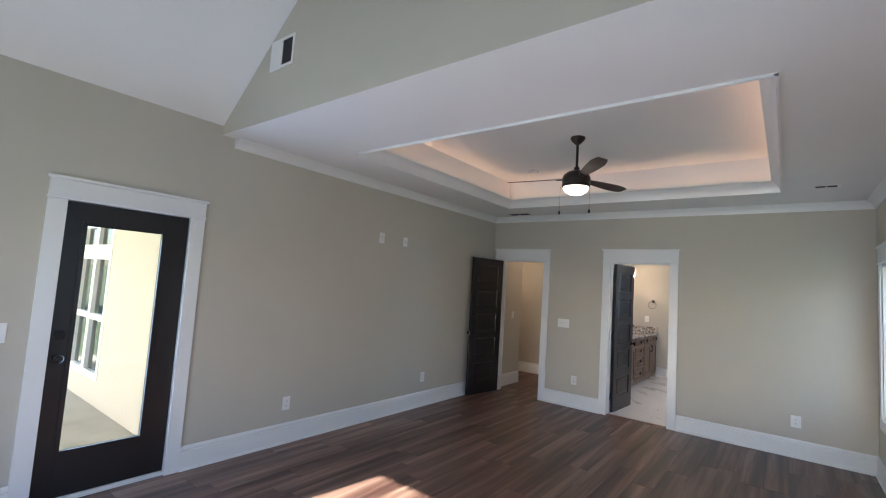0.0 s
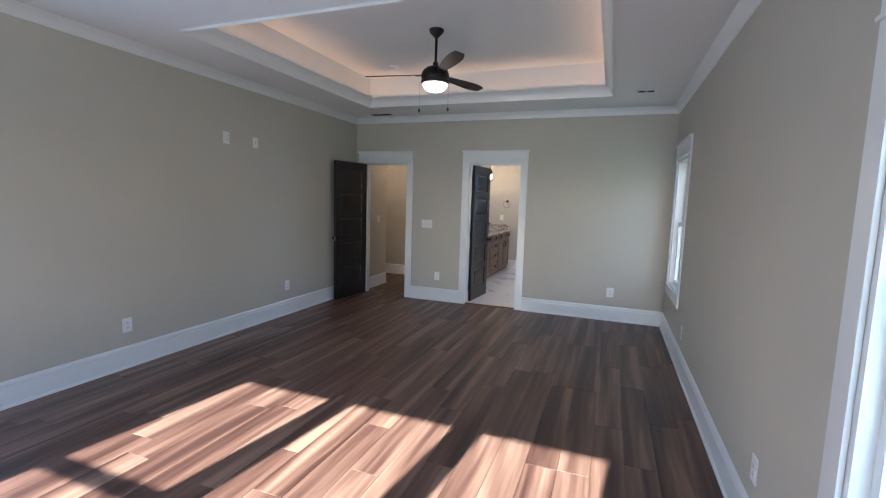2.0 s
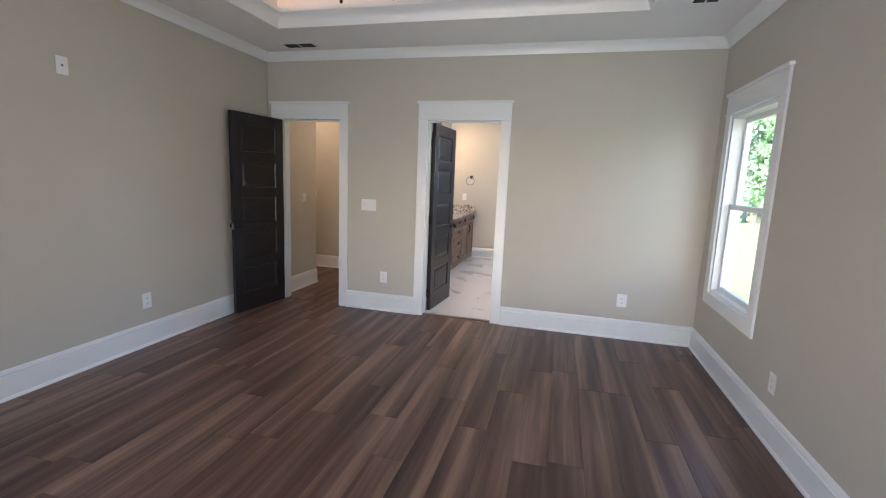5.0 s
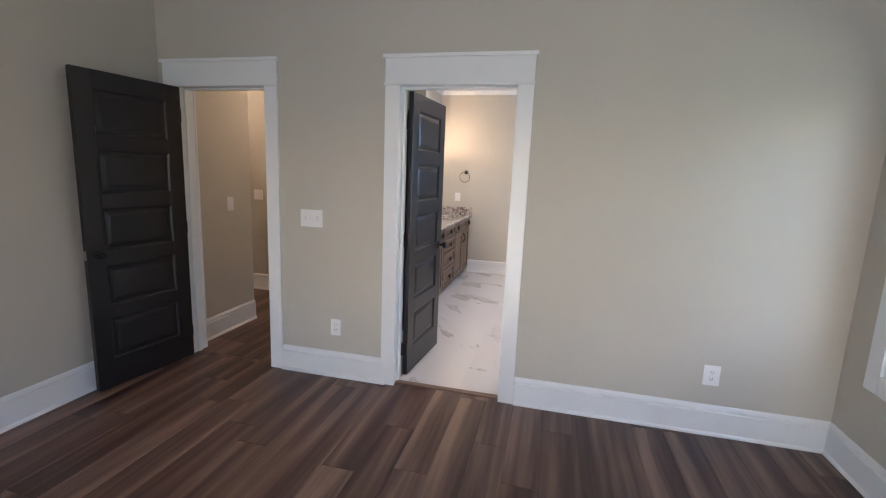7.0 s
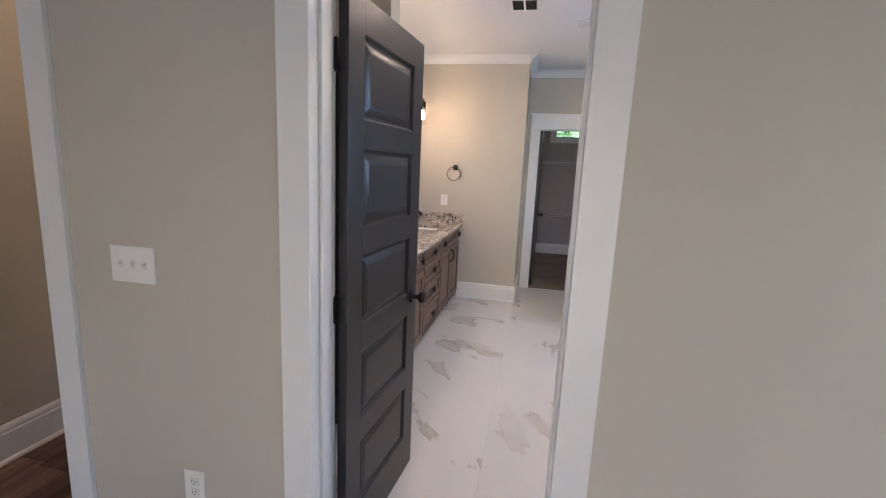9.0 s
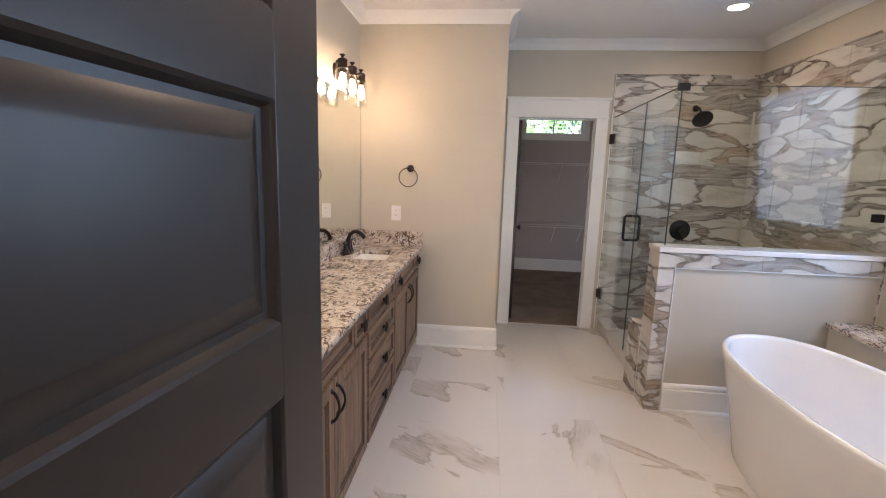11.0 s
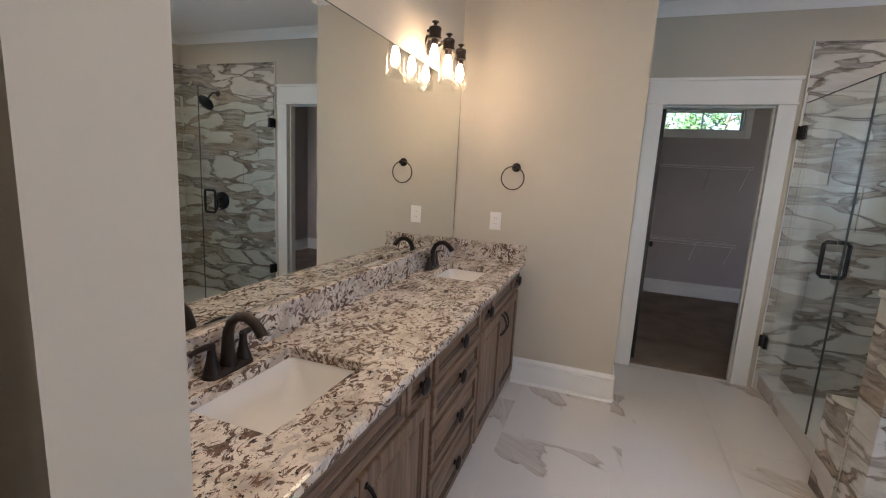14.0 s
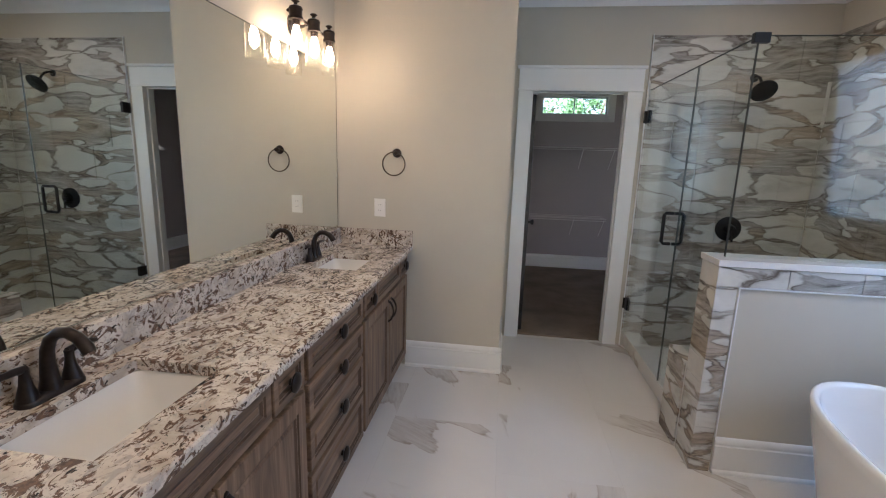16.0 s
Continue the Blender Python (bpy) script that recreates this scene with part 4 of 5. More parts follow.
for dy in (-0.21, 0.0, 0.21):
    bm = bmesh.new()
    tube(bm, [(0.085, dy, 0.012), (0.105, dy, 0.022), (0.118, dy, 0.01)], 0.0065)
    lathe(bm, [(0, 0.062), (0.016, 0.060), (0.020, 0.055), (0.009, 0.048), (0.009, 0.040), (0.030, 0.030), (0.034, 0.020), (0.031, 0.014), (0.031, -0.012), (0.035, -0.018), (0.035, -0.026), (0.020, -0.028), (0.018, -0.052), (0, -0.054)], (0.118, dy, 0), 24)
    sock = part("socket_cup", bm, "bronze", vl, smooth=35)
    bm = bmesh.new()
    lathe(bm, [(0.0335, -0.022), (0.040, -0.035), (0.047, -0.055), (0.0475, -0.205), (0.0455, -0.205), (0.045, -0.056), (0.0385, -0.037), (0.032, -0.024)], (0.118, dy, 0), 28)
    part("shade", bm, "lamp_glass", sock, "clear glass jar shade", smooth=50)
    bm = bmesh.new()
    lathe(bm, [(0, -0.053), (0.012, -0.055), (0.014, -0.065), (0.022, -0.092), (0.025, -0.112), (0.021, -0.135), (0.010, -0.148), (0, -0.151)], (0.118, dy, 0), 20)
    part("bulb", bm, "bulb", sock, "glowing warm bulb", smooth=60)
copy_thing(vl, pose(BL, 8.37, VL[2]))


# ---- bathroom: small fittings ----
tr = thing("towel_ring", "dark bronze towel ring on the wall", "towel ring", pose(-1.89, RINGY, 1.530))
bm = bmesh.new()
lathe(bm, [(0, 0), (0.030, 0), (0.030, -0.006), (0.024, -0.012), (0.012, -0.016), (0.011, -0.042), (0.016, -0.046), (0.013, -0.055), (0, -0.058)], (0, 0, 0), 24, "y")
part("mount", bm, "bronze", tr, smooth=45)
bm = bmesh.new()
tube(bm, [(-0.012 + 0.077 * math.sin(t), -0.045, -0.072 + 0.077 * math.cos(t)) for t in (2 * math.pi * i / 40 for i in range(40))], 0.0042, 10, closed=True)
part("ring", bm, "ring", tr, "brushed bronze ring", smooth=60)


def plate(name, label, category, m, w, h, kind, gang=1):
    """A cover plate facing its own -y: an outlet, rocker or toggle switches, or a blank."""
    ob = thing(name, label, category, m)
    part("cover", box((-w / 2, -0.006, -h / 2), (w / 2, 0.0, h / 2), 0.0025), "plastic", ob)
    for gi in range(gang):
        x = (gi - (gang - 1) / 2) * 0.046
        if kind == "outlet":
            for s in (1, -1):
                r = part("socket", box((x - 0.017, -0.009, s * 0.020 - 0.014), (x + 0.017, -0.0055, s * 0.020 + 0.014), 0.003), "plastic", ob)
                part("slot", boxes(((x - 0.008, -0.0096, s * 0.020 - 0.002), (x - 0.0055, -0.0088, s * 0.020 + 0.008)), ((x + 0.0055, -0.0096, s * 0.020 - 0.002), (x + 0.008, -0.0088, s * 0.020 + 0.007)),
                                   ((x - 0.0025, -0.0096, s * 0.020 - 0.010), (x + 0.0025, -0.0088, s * 0.020 - 0.006))), "vent_dark", r, "dark socket slots")
        elif kind == "toggle":
            # dark strip that paints the shade line round the toggle
            part("toggle_slot", box((x - 0.0055, -0.0064, -0.0126), (x + 0.0055, -0.0056, 0.0126)), "vent_dark", ob, "shadow-coloured line round the toggle")
            part("toggle", boxes(((x - 0.005, -0.007, -0.012), (x + 0.005, -0.0055, 0.012)), ((x - 0.0035, -0.016, -0.002), (x + 0.0035, -0.006, 0.008)), bevel=0.001), "plastic", ob)
        elif kind == "rocker":
            part("rocker", box((x - 0.016, -0.0085, -0.033), (x + 0.016, -0.0055, 0.033), 0.002), "plastic", ob)
        elif kind == "gfci":
            ins = part("socket", box((x - 0.0165, -0.0085, -0.033), (x + 0.0165, -0.0055, 0.033), 0.002), "plastic", ob)
            part("button", boxes(((x - 0.012, -0.0098, -0.0055), (x + 0.012, -0.0083, -0.0008)), ((x - 0.012, -0.0098, 0.0008), (x + 0.012, -0.0083, 0.0055)), bevel=0.0008), "plastic", ins)
            for s in (1, -1):
                part("slot", boxes(((x - 0.008, -0.0092, s * 0.020 - 0.003), (x - 0.0058, -0.0084, s * 0.020 + 0.006)), ((x + 0.0058, -0.0092, s * 0.020 - 0.003), (x + 0.008, -0.0084, s * 0.020 + 0.005))), "vent_dark", ins, "dark socket slots")
        elif kind == "jack":
            part("jack", box((x - 0.006, -0.0075, -0.006), (x + 0.006, -0.0055, 0.006)), "vent_dark", ob, "dark cable jack")
    for s in (1, -1):
        bm = bmesh.new()
        lathe(bm, [(0, -0.0075), (0.003, -0.0072), (0.003, -0.0055), (0, -0.0055)], (0, 0, s * (h / 2 - 0.012) if kind != "outlet" else 0), 10, "y")
        part("screw", bm, "plastic", ob)
    return ob


NORTH, WEST, EAST = 0, 90, -90        # turned so that the plate faces the room from that wall
OUT, SW = "white duplex wall outlet", "white toggle wall switch"
plate("outlet", OUT + " beside the bathroom doorway", "outlet", pose(-2.04, YF, 0.376), 0.078, 0.122, "outlet")
plate("outlet", OUT + " under the daylit wall", "outlet", pose(0.42, YF, 0.376), 0.090, 0.125, "outlet")
plate("light_switch", "white three-gang toggle switch plate", "light switch", pose(-2.226, YF, 1.157), 0.170, 0.122, "toggle", 3)
plate("outlet", OUT + " on the long wall", "outlet", pose(L, 2.915, 0.373, 0, 0, WEST), 0.080, 0.125, "outlet")
plate("outlet", OUT + " on the long wall", "outlet", pose(L, 4.94, 0.376, 0, 0, WEST), 0.080, 0.125, "outlet")
plate("outlet", "white outlet high on the wall for a television", "outlet", pose(L, 4.02, 2.102, 0, 0, WEST), 0.080, 0.125, "outlet")
plate("cable_plate", "white cable plate high on the wall", "wall plate", pose(L, 4.43, 2.10, 0, 0, WEST), 0.074, 0.115, "jack")
plate("light_switch", SW + " beside the glazed door", "light switch", pose(L, 0.85, 1.13, 0, 0, WEST), 0.08, 0.122, "toggle")
plate("outlet", OUT + " under the window", "outlet", pose(R, 4.99, 0.352, 0, 0, EAST), 0.078, 0.122, "outlet")
plate("outlet", OUT + " near the corner window", "outlet", pose(R, 2.66, 0.352, 0, 0, EAST), 0.078, 0.122, "outlet")
plate("outlet", "white outlet above the vanity splash", "outlet", pose(-2.008, RINGY, 1.155), 0.080, 0.125, "gfci")
plate("light_switch", "white rocker switch on the hallway wall", "light switch", pose(-3.40, 7.21, 1.16, 0, 0, WEST), 0.078, 0.122, "rocker")
plate("light_switch", SW + " on the hallway end wall", "light switch", pose(-4.02, 8.47, 1.164), 0.115, 0.12, "toggle", 2)


# ---- tiled shower ----
def tile_mesh(w, h, t=0.009):
    """A tile standing in the x-z plane, its face towards -y, with eased edges."""
    bm = bmesh.new()
    e = 0.0015
    rings = [[bm.verts.new(p) for p in ((o, y, o), (w - o, y, o), (w - o, y, h - o), (o, y, h - o))] for o, y in ((0, 0), (0, -t + e), (e, -t))]
    for p, q in zip(rings, rings[1:]):
        for j in range(4):
            bm.faces.new((p[j], p[(j + 1) % 4], q[(j + 1) % 4], q[j]))
    bm.faces.new(rings[-1])
    return mesh("tile", bm, "wall_tile")


_tiles = {}


def tile_field(parent, m, width, height, tw, th, shift=0.33):
    """Tiles in staggered courses over a field: m maps the field's x (along), z (up) to the wall; tiles face its -y."""
    g = 0.002
    row, z = 0, 0.0
    while z < height - 0.01:
        h = min(th, height - z)
        x = -((row * shift) % 1.0) * tw
        while x < width - 0.01:
            a, b = max(x, 0), min(x + tw, width)
            if b - a > 0.02:
                key = (round(b - a, 2), round(h, 2))
                if key not in _tiles:
                    _tiles[key] = tile_mesh(b - a - g, h - g)
                ob = new("tile", _tiles[key])
                ob.parent = parent
                ob.matrix_basis = m @ pose(a, 0, z)
            x += tw
        z += th
        row += 1


SHX = -0.11
sw = solid("wall_shower_back", box((SHX, BF - 0.006, 0), (BR, BF - 0.001, 2.455)), "grout", "veined marble tile on the shower wall", "tiled wall", "structure")
tile_field(sw, pose(SHX, BF - 0.005, 0.0), BR - SHX - 0.012, 2.455, 0.61, 0.305)
se = solid("wall_shower_side", box((BR - 0.006, 9.66, 0), (BR - 0.001, BF - 0.014, 2.455)), "grout", "veined marble tile on the shower side wall", "tiled wall", "structure")
tile_field(se, pose(BR - 0.005, BF - 0.016, 0, 0, 0, -90), BF - 0.016 - 9.66, 2.455, 0.61, 0.305)
part("edge_strip", box((SHX - 0.006, BF - 0.016, 0), (SHX, BF - 0.001, 2.458)), "trim", sw, "pale metal tile edging")

# half wall in front of the shower
PX, PY0, PY1, PZ = -0.160, 9.655, 9.835, 1.055
pw = solid("wall_pony", box((PX + 0.012, PY0 + 0.012, 0), (BR - 0.007, PY1 - 0.012, PZ)), "wall", "half-height shower wall with tiled edge and marble cap", "half wall", "structure")
tile_field(pw, pose(PX + 0.010, PY1, 0, 0, 0, -90), PY1 - PY0, PZ, 0.30, 0.117, 0.0)
tile_field(pw, pose(PX + 0.001, PY0 + 0.010, 0), 0.098, 0.958, 0.10, 0.1195, 0.0)
tile_field(pw, pose(PX + 0.001, PY0 + 0.010, 0.960), BR - 0.02 - PX, 0.094, 0.305, 0.1, 0.0)
tile_field(pw, pose(BR - 0.02, PY1 - 0.010, 0, 0, 0, 180), BR - 0.02 - PX, PZ, 0.61, 0.305)
part("panel_bead", boxes(((PX + 0.100, PY0 - 0.003, 0.19), (PX + 0.106, PY0 + 0.012, 0.960)), ((PX + 0.106, PY0 - 0.003, 0.953), (BR - 0.02, PY0 + 0.012, 0.959))), "trim", pw, "pale tile edging")
part("cap", box((PX - 0.006, PY0 - 0.010, PZ), (BR - 0.012, PY1 + 0.008, PZ + 0.030), 0.003), "ceramic", pw, "white marble cap")
run("baseboard", BB, BASE, "x", PX + 0.107, BR - 0.3, PY0 + 0.012, -1)
bl = solid("shower_bench_end", box((PX + 0.002, PY1 + 0.010, 0), (0.35, 10.07, 0.485)), "grout", "tiled corner bench of the shower", "bench", "structure")
tile_field(bl, pose(PX + 0.001, 10.07, 0, 0, 0, -90), 10.07 - PY1 - 0.010, 0.485, 0.30, 0.485, 0.0)
_tiles_top = box((PX - 0.008, PY1 + 0.010, 0.485), (0.35, 10.075, 0.497), 0.002)
part("bench_top", _tiles_top, "wall_tile", bl)
part("bench_face", box((PX + 0.002, 10.071, 0), (0.35, 10.079, 0.484)), "wall_tile", bl)
curb = solid("shower_curb", box((-0.085, 10.081, 0), (0.03, BF - 0.017, 0.105), 0.004), "floor_tile", "white tiled shower curb", "curb", "structure")
part("curb_cap", box((-0.092, 10.081, 0.105), (0.036, BF - 0.017, 0.122), 0.004), "ceramic", curb, "white marble curb cap")
solid("floor_shower", box((0.03, PY1 + 0.01, -0.01), (BR - 0.016, BF - 0.017, 0.012)), "floor_tile", "marble tile shower floor", "shower floor", "structure")

# frameless glass
GX, GT = -0.100, 2.06
sg = thing("shower_enclosure", "frameless clear glass shower screen with a hinged glass door", "shower screen")
dr = part("glass_door", box((GX - 0.005, 10.36, 0.132), (GX + 0.005, BF - 0.030, GT)), "shower_glass", sg, "clear glass door")
bm = bmesh.new()
prism(bm, [(PY0 + 0.085, PZ + 0.032), (PY1 + 0.012, PZ + 0.032), (PY1 + 0.012, 0.499), (10.078, 0.499), (10.078, 0.125), (10.352, 0.125), (10.352, GT), (PY0 + 0.085, GT)], "x", GX - 0.005, GX + 0.005)
part("glass_panel", bm, "shower_glass", sg, "clear fixed glass panel")
part("glass_panel", box((GX - 0.005, PY0 + 0.073, PZ + 0.032), (BR - 0.020, PY0 + 0.083, GT)), "shower_glass", sg, "clear fixed glass panel")
part("glass_edge", box((GX - 0.007, PY0 + 0.0715, PZ + 0.032), (GX - 0.0052, PY0 + 0.0865, GT)), "glass_edge", sg, "dark polished glass edge")
part("glass_edge", box((GX - 0.0052, 10.3550, 0.13), (GX + 0.0052, 10.3570, GT)), "glass_edge", sg, "dark gap seal")
part("glass_edge", box((GX - 0.006, PY0 + 0.072, GT), (BR - 0.02, PY0 + 0.084, GT + 0.0015)), "glass_edge", sg)
part("glass_edge", box((GX - 0.006, PY0 + 0.085, GT), (GX + 0.006, BF - 0.03, GT + 0.0015)), "glass_edge", sg)
for z in (0.375, 1.865):
    part("hinge", boxes(((GX - 0.012, BF - 0.085, z - 0.045), (GX + 0.012, BF - 0.020, z + 0.045)), ((GX - 0.025, BF - 0.022, z - 0.045), (GX + 0.025, BF - 0.0145, z + 0.045)), bevel=0.002), "black", sg, "black glass door hinge")
part("clip", boxes(((GX - 0.03, PY0 + 0.062, GT - 0.03), (GX + 0.035, PY0 + 0.090, GT + 0.012)), bevel=0.003), "black", sg, "black corner clip")
part("clip", box((BR - 0.07, PY0 + 0.062, 1.28), (BR - 0.0165, PY0 + 0.094, 1.33), 0.002), "black", sg, "black wall clip")
for s in (-1, 1):
    bm = bmesh.new()
    xh = GX + s * 0.058
    tube(bm, [(GX + s * 0.005, 10.44, 1.02), (xh - s * 0.012, 10.44, 1.02), (xh, 10.44, 1.032), (xh, 10.44, 1.20), (xh - s * 0.012, 10.44, 1.212), (GX + s * 0.005, 10.44, 1.212)], 0.0105, 12)
    part("door_pull", bm, "black", sg, "black D-shaped door pull", smooth=50)

sh = thing("shower_fixture", "black round shower head on a wall arm", "shower head", pose(0.62, BF - 0.014, 2.155))
bm = bmesh.new()
lathe(bm, [(0, 0), (0.030, 0), (0.028, -0.006), (0.012, -0.010), (0, -0.010)], (0, 0, 0), 20, "y")
tube(bm, [(0, 0, 0), (0, -0.04, 0.004), (0.0, -0.085, -0.015), (0.0, -0.125, -0.065)], 0.010, 12)
part("arm", bm, "black", sh, smooth=50)
bm = bmesh.new()
lathe(bm, [(0, 0.05), (0.016, 0.05), (0.020, 0.03), (0.048, 0.016), (0.080, 0.004), (0.085, -0.006), (0.078, -0.012), (0, -0.014)], (0, 0, 0), 28)
bmesh.ops.transform(bm, matrix=pose(0.0, -0.155, -0.110, -48, 0, 0), verts=bm.verts)
part("head", bm, "black", sh, smooth=45)
sv = thing("shower_control", "black round shower valve with a lever", "shower valve", pose(0.60, BF - 0.014, 1.035))
bm = bmesh.new()
lathe(bm, [(0, 0), (0.095, 0), (0.095, -0.006), (0.085, -0.014), (0.04, -0.018), (0.034, -0.05), (0.028, -0.062), (0, -0.064)], (0, 0, 0), 36, "y")
part("escutcheon", bm, "black", sv, smooth=40)
bm = bmesh.new()
tube(bm, [(0, -0.055, 0), (0.006, -0.062, -0.04), (0.012, -0.062, -0.095)], 0.008, 10, [0.014, 0.010, 0.008])
part("lever", bm, "black", sv, smooth=50)


# ---- tub and ledge ----
def oval(hx, hy, z, p=2.35, n=56, cx=0.0, cy=0.0):
    pts = []
    for i in range(n):
        t = 2 * math.pi * i / n
        c, s = math.cos(t), math.sin(t)
        pts.append((cx + hx * math.copysign(abs(c) ** (2 / p), c), cy + hy * math.copysign(abs(s) ** (2 / p), s), z))
    return pts


tub = thing("bathtub", "white freestanding oval acrylic bathtub", "bathtub", pose(0.385, 8.72, 0))
bm = bmesh.new()
prof = [(0.10, 0.13, 0.004), (0.098, 0.125, 0.012), (0.085, 0.11, 0.10), (0.062, 0.08, 0.25), (0.03, 0.038, 0.42), (0.006, 0.008, 0.55), (0.0, 0.0, 0.585), (0.004, 0.004, 0.598), (0.014, 0.014, 0.602), (0.026, 0.026, 0.598),
        (0.034, 0.036, 0.585), (0.045, 0.055, 0.50), (0.066, 0.10, 0.30), (0.10, 0.18, 0.17), (0.15, 0.26, 0.135), (0.25, 0.5, 0.125)]
loft(bm, [oval(0.375 - a, 0.815 - b, z) for a, b, z in prof])
part("shell", bm, "tub", tub, smooth=60)
bm = bmesh.new()
lathe(bm, [(0.03, 0.125), (0.03, 0.129), (0.022, 0.131), (0, 0.131)], (0, 0, 0), 20)
part("drain", bm, "chrome", tub, "nickel drain", smooth=40)
lg = solid("ledge", box((0.885, 7.25, 0), (BR - 0.001, PY0 - 0.001, 0.635)), "wall", "built-in ledge with a granite top beside the tub", "ledge", "structure")
part("ledge_top", box((0.862, 7.23, 0.635), (BR - 0.001, PY0 - 0.001, 0.665), 0.003), "granite", lg, "speckled granite ledge top")


def downlight(x, y, glow_name="can_glow"):
    ob = thing("downlight", "round white recessed ceiling downlight, lit, seen or added as fill", "ceiling light", pose(x, y, CEIL), group="recessed downlights")
    bm = bmesh.new()
    lathe(bm, [(0.062, -0.0015), (0.066, -0.006), (0.088, -0.004), (0.090, 0.0), (0.062, 0.0)], (0, 0, 0), 28)
    part("trim_ring", bm, "plastic", ob, smooth=40)
    bm = bmesh.new()
    lathe(bm, [(0, -0.002), (0.0615, -0.002), (0.0615, 0.0), (0, 0.0)], (0, 0, 0), 28)
    part("lens", bm, glow_name, ob, "glowing lens")


downlight(0.49, 10.44)
# two unseen downlights, added to brighten the bathroom towards its entrance
downlight(-0.55, 8.6, "room_fill_glow")
downlight(-0.55, 7.2, "room_fill_glow")
# hallway lights, placed out of view to give it warm light
downlight(-2.95, 7.75, "hall_glow")
downlight(-4.3, 7.95, "hall_glow")


def register(name, label, m, w, h, bars, split=True):
    """A ceiling or wall register facing its own -z: a white flange and slats over a dark throat."""
    ob = thing(name, label, "vent", m)
    f = 0.022
    part("flange", boxes(((-w / 2, -h / 2, -0.006), (w / 2, -h / 2 + f, 0)), ((-w / 2, h / 2 - f, -0.006), (w / 2, h / 2, 0)), ((-w / 2, -h / 2 + f, -0.006), (-w / 2 + f, h / 2 - f, 0)), ((w / 2 - f, -h / 2 + f, -0.006), (w / 2, h / 2 - f, 0)), bevel=0.002), "plastic", ob)
    # thin dark sheet in place of the shaded duct behind the slats
    part("throat", box((-w / 2 + f, -h / 2 + f, -0.0008), (w / 2 - f, h / 2 - f, -0.0002)), "vent_dark", ob, "dark vent throat")
    n = bars
    for i in range(n):
        y = -h / 2 + f + (i + 0.5) * (h - 2 * f) / n
        part("slat", box((-w / 2 + f, y - 0.0018, -0.007), (w / 2 - f, y + 0.0018, -0.001)), "vent_dark" if split else "plastic", ob)
    if split:
        part("divider", box((-0.006, -h / 2 + f, -0.0075), (0.006, h / 2 - f, -0.001)), "plastic", ob)
    return ob


register("ceiling_vent", "white ceiling air register with dark slats", pose(-2.89, 6.33, CEIL), 0.36, 0.16, 9)
register("ceiling_vent", "small white ceiling air register", pose(0.63, 5.70, CEIL), 0.20, 0.11, 7)
register("ceiling_vent", "white bathroom ceiling air register", pose(-1.15, 9.03, CEIL), 0.22, 0.24, 9)
register("exhaust_fan", "white slatted bathroom exhaust fan grille", pose(-0.63, 9.50, CEIL), 0.24, 0.22, 22, False)
gv = register("wall_vent", "white return air grille high on the gable", pose(-2.655, YG, 3.245, -90, 0, 0), 0.30, 0.235, 12)
part("blank_plate", box((-0.128, -0.0955, -0.0078), (0.0, 0.0955, -0.001), 0.001), "plastic", gv, "white closed half of the grille")
sd = thing("smoke_detector", "white round smoke detector on the tray ceiling", "smoke detector", pose(-2.2, 5.35, TOP))
bm = bmesh.new()
lathe(bm, [(0.065, 0), (0.065, -0.012), (0.058, -0.026), (0.04, -0.032), (0, -0.033)], (0, 0, 0), 28)
part("case", bm, "plastic", sd, smooth=40)


# ---- ceiling fan ----
fan = thing("ceiling_fan", "dark bronze three-blade ceiling fan with a lit glass bowl", "ceiling fan", pose(-1.268, 4.40, TOP))
bm = bmesh.new()
lathe(bm, [(0, 0), (0.068, 0), (0.070, -0.012), (0.062, -0.030), (0.030, -0.062), (0.022, -0.070), (0, -0.070)], (0, 0, 0), 28)
part("canopy", bm, "bronze", fan, smooth=40)
bm = bmesh.new()
tube(bm, [(0, 0, -0.06), (0, 0, -0.33)], 0.0125, 16)
lathe(bm, [(0, -0.295), (0.024, -0.295), (0.026, -0.31), (0.024, -0.335), (0, -0.335)], (0, 0, 0), 20)
part("downrod", bm, "bronze", fan, smooth=40)
bm = bmesh.new()
lathe(bm, [(0, -0.328), (0.040, -0.330), (0.085, -0.345), (0.118, -0.372), (0.132, -0.405), (0.134, -0.440), (0.128, -0.452), (0.128, -0.460), (0.134, -0.466), (0.130, -0.486), (0.120, -0.492), (0, -0.492)], (0, 0, 0), 40)
part("motor_housing", bm, "bronze", fan, smooth=35)
bm = bmesh.new()
lathe(bm, [(0.119, -0.490), (0.116, -0.510), (0.100, -0.535), (0.070, -0.555), (0.035, -0.564), (0, -0.566)], (0, 0, 0), 36)
part("light_bowl", bm, "fan_glow", fan, "glowing frosted glass bowl", smooth=60)
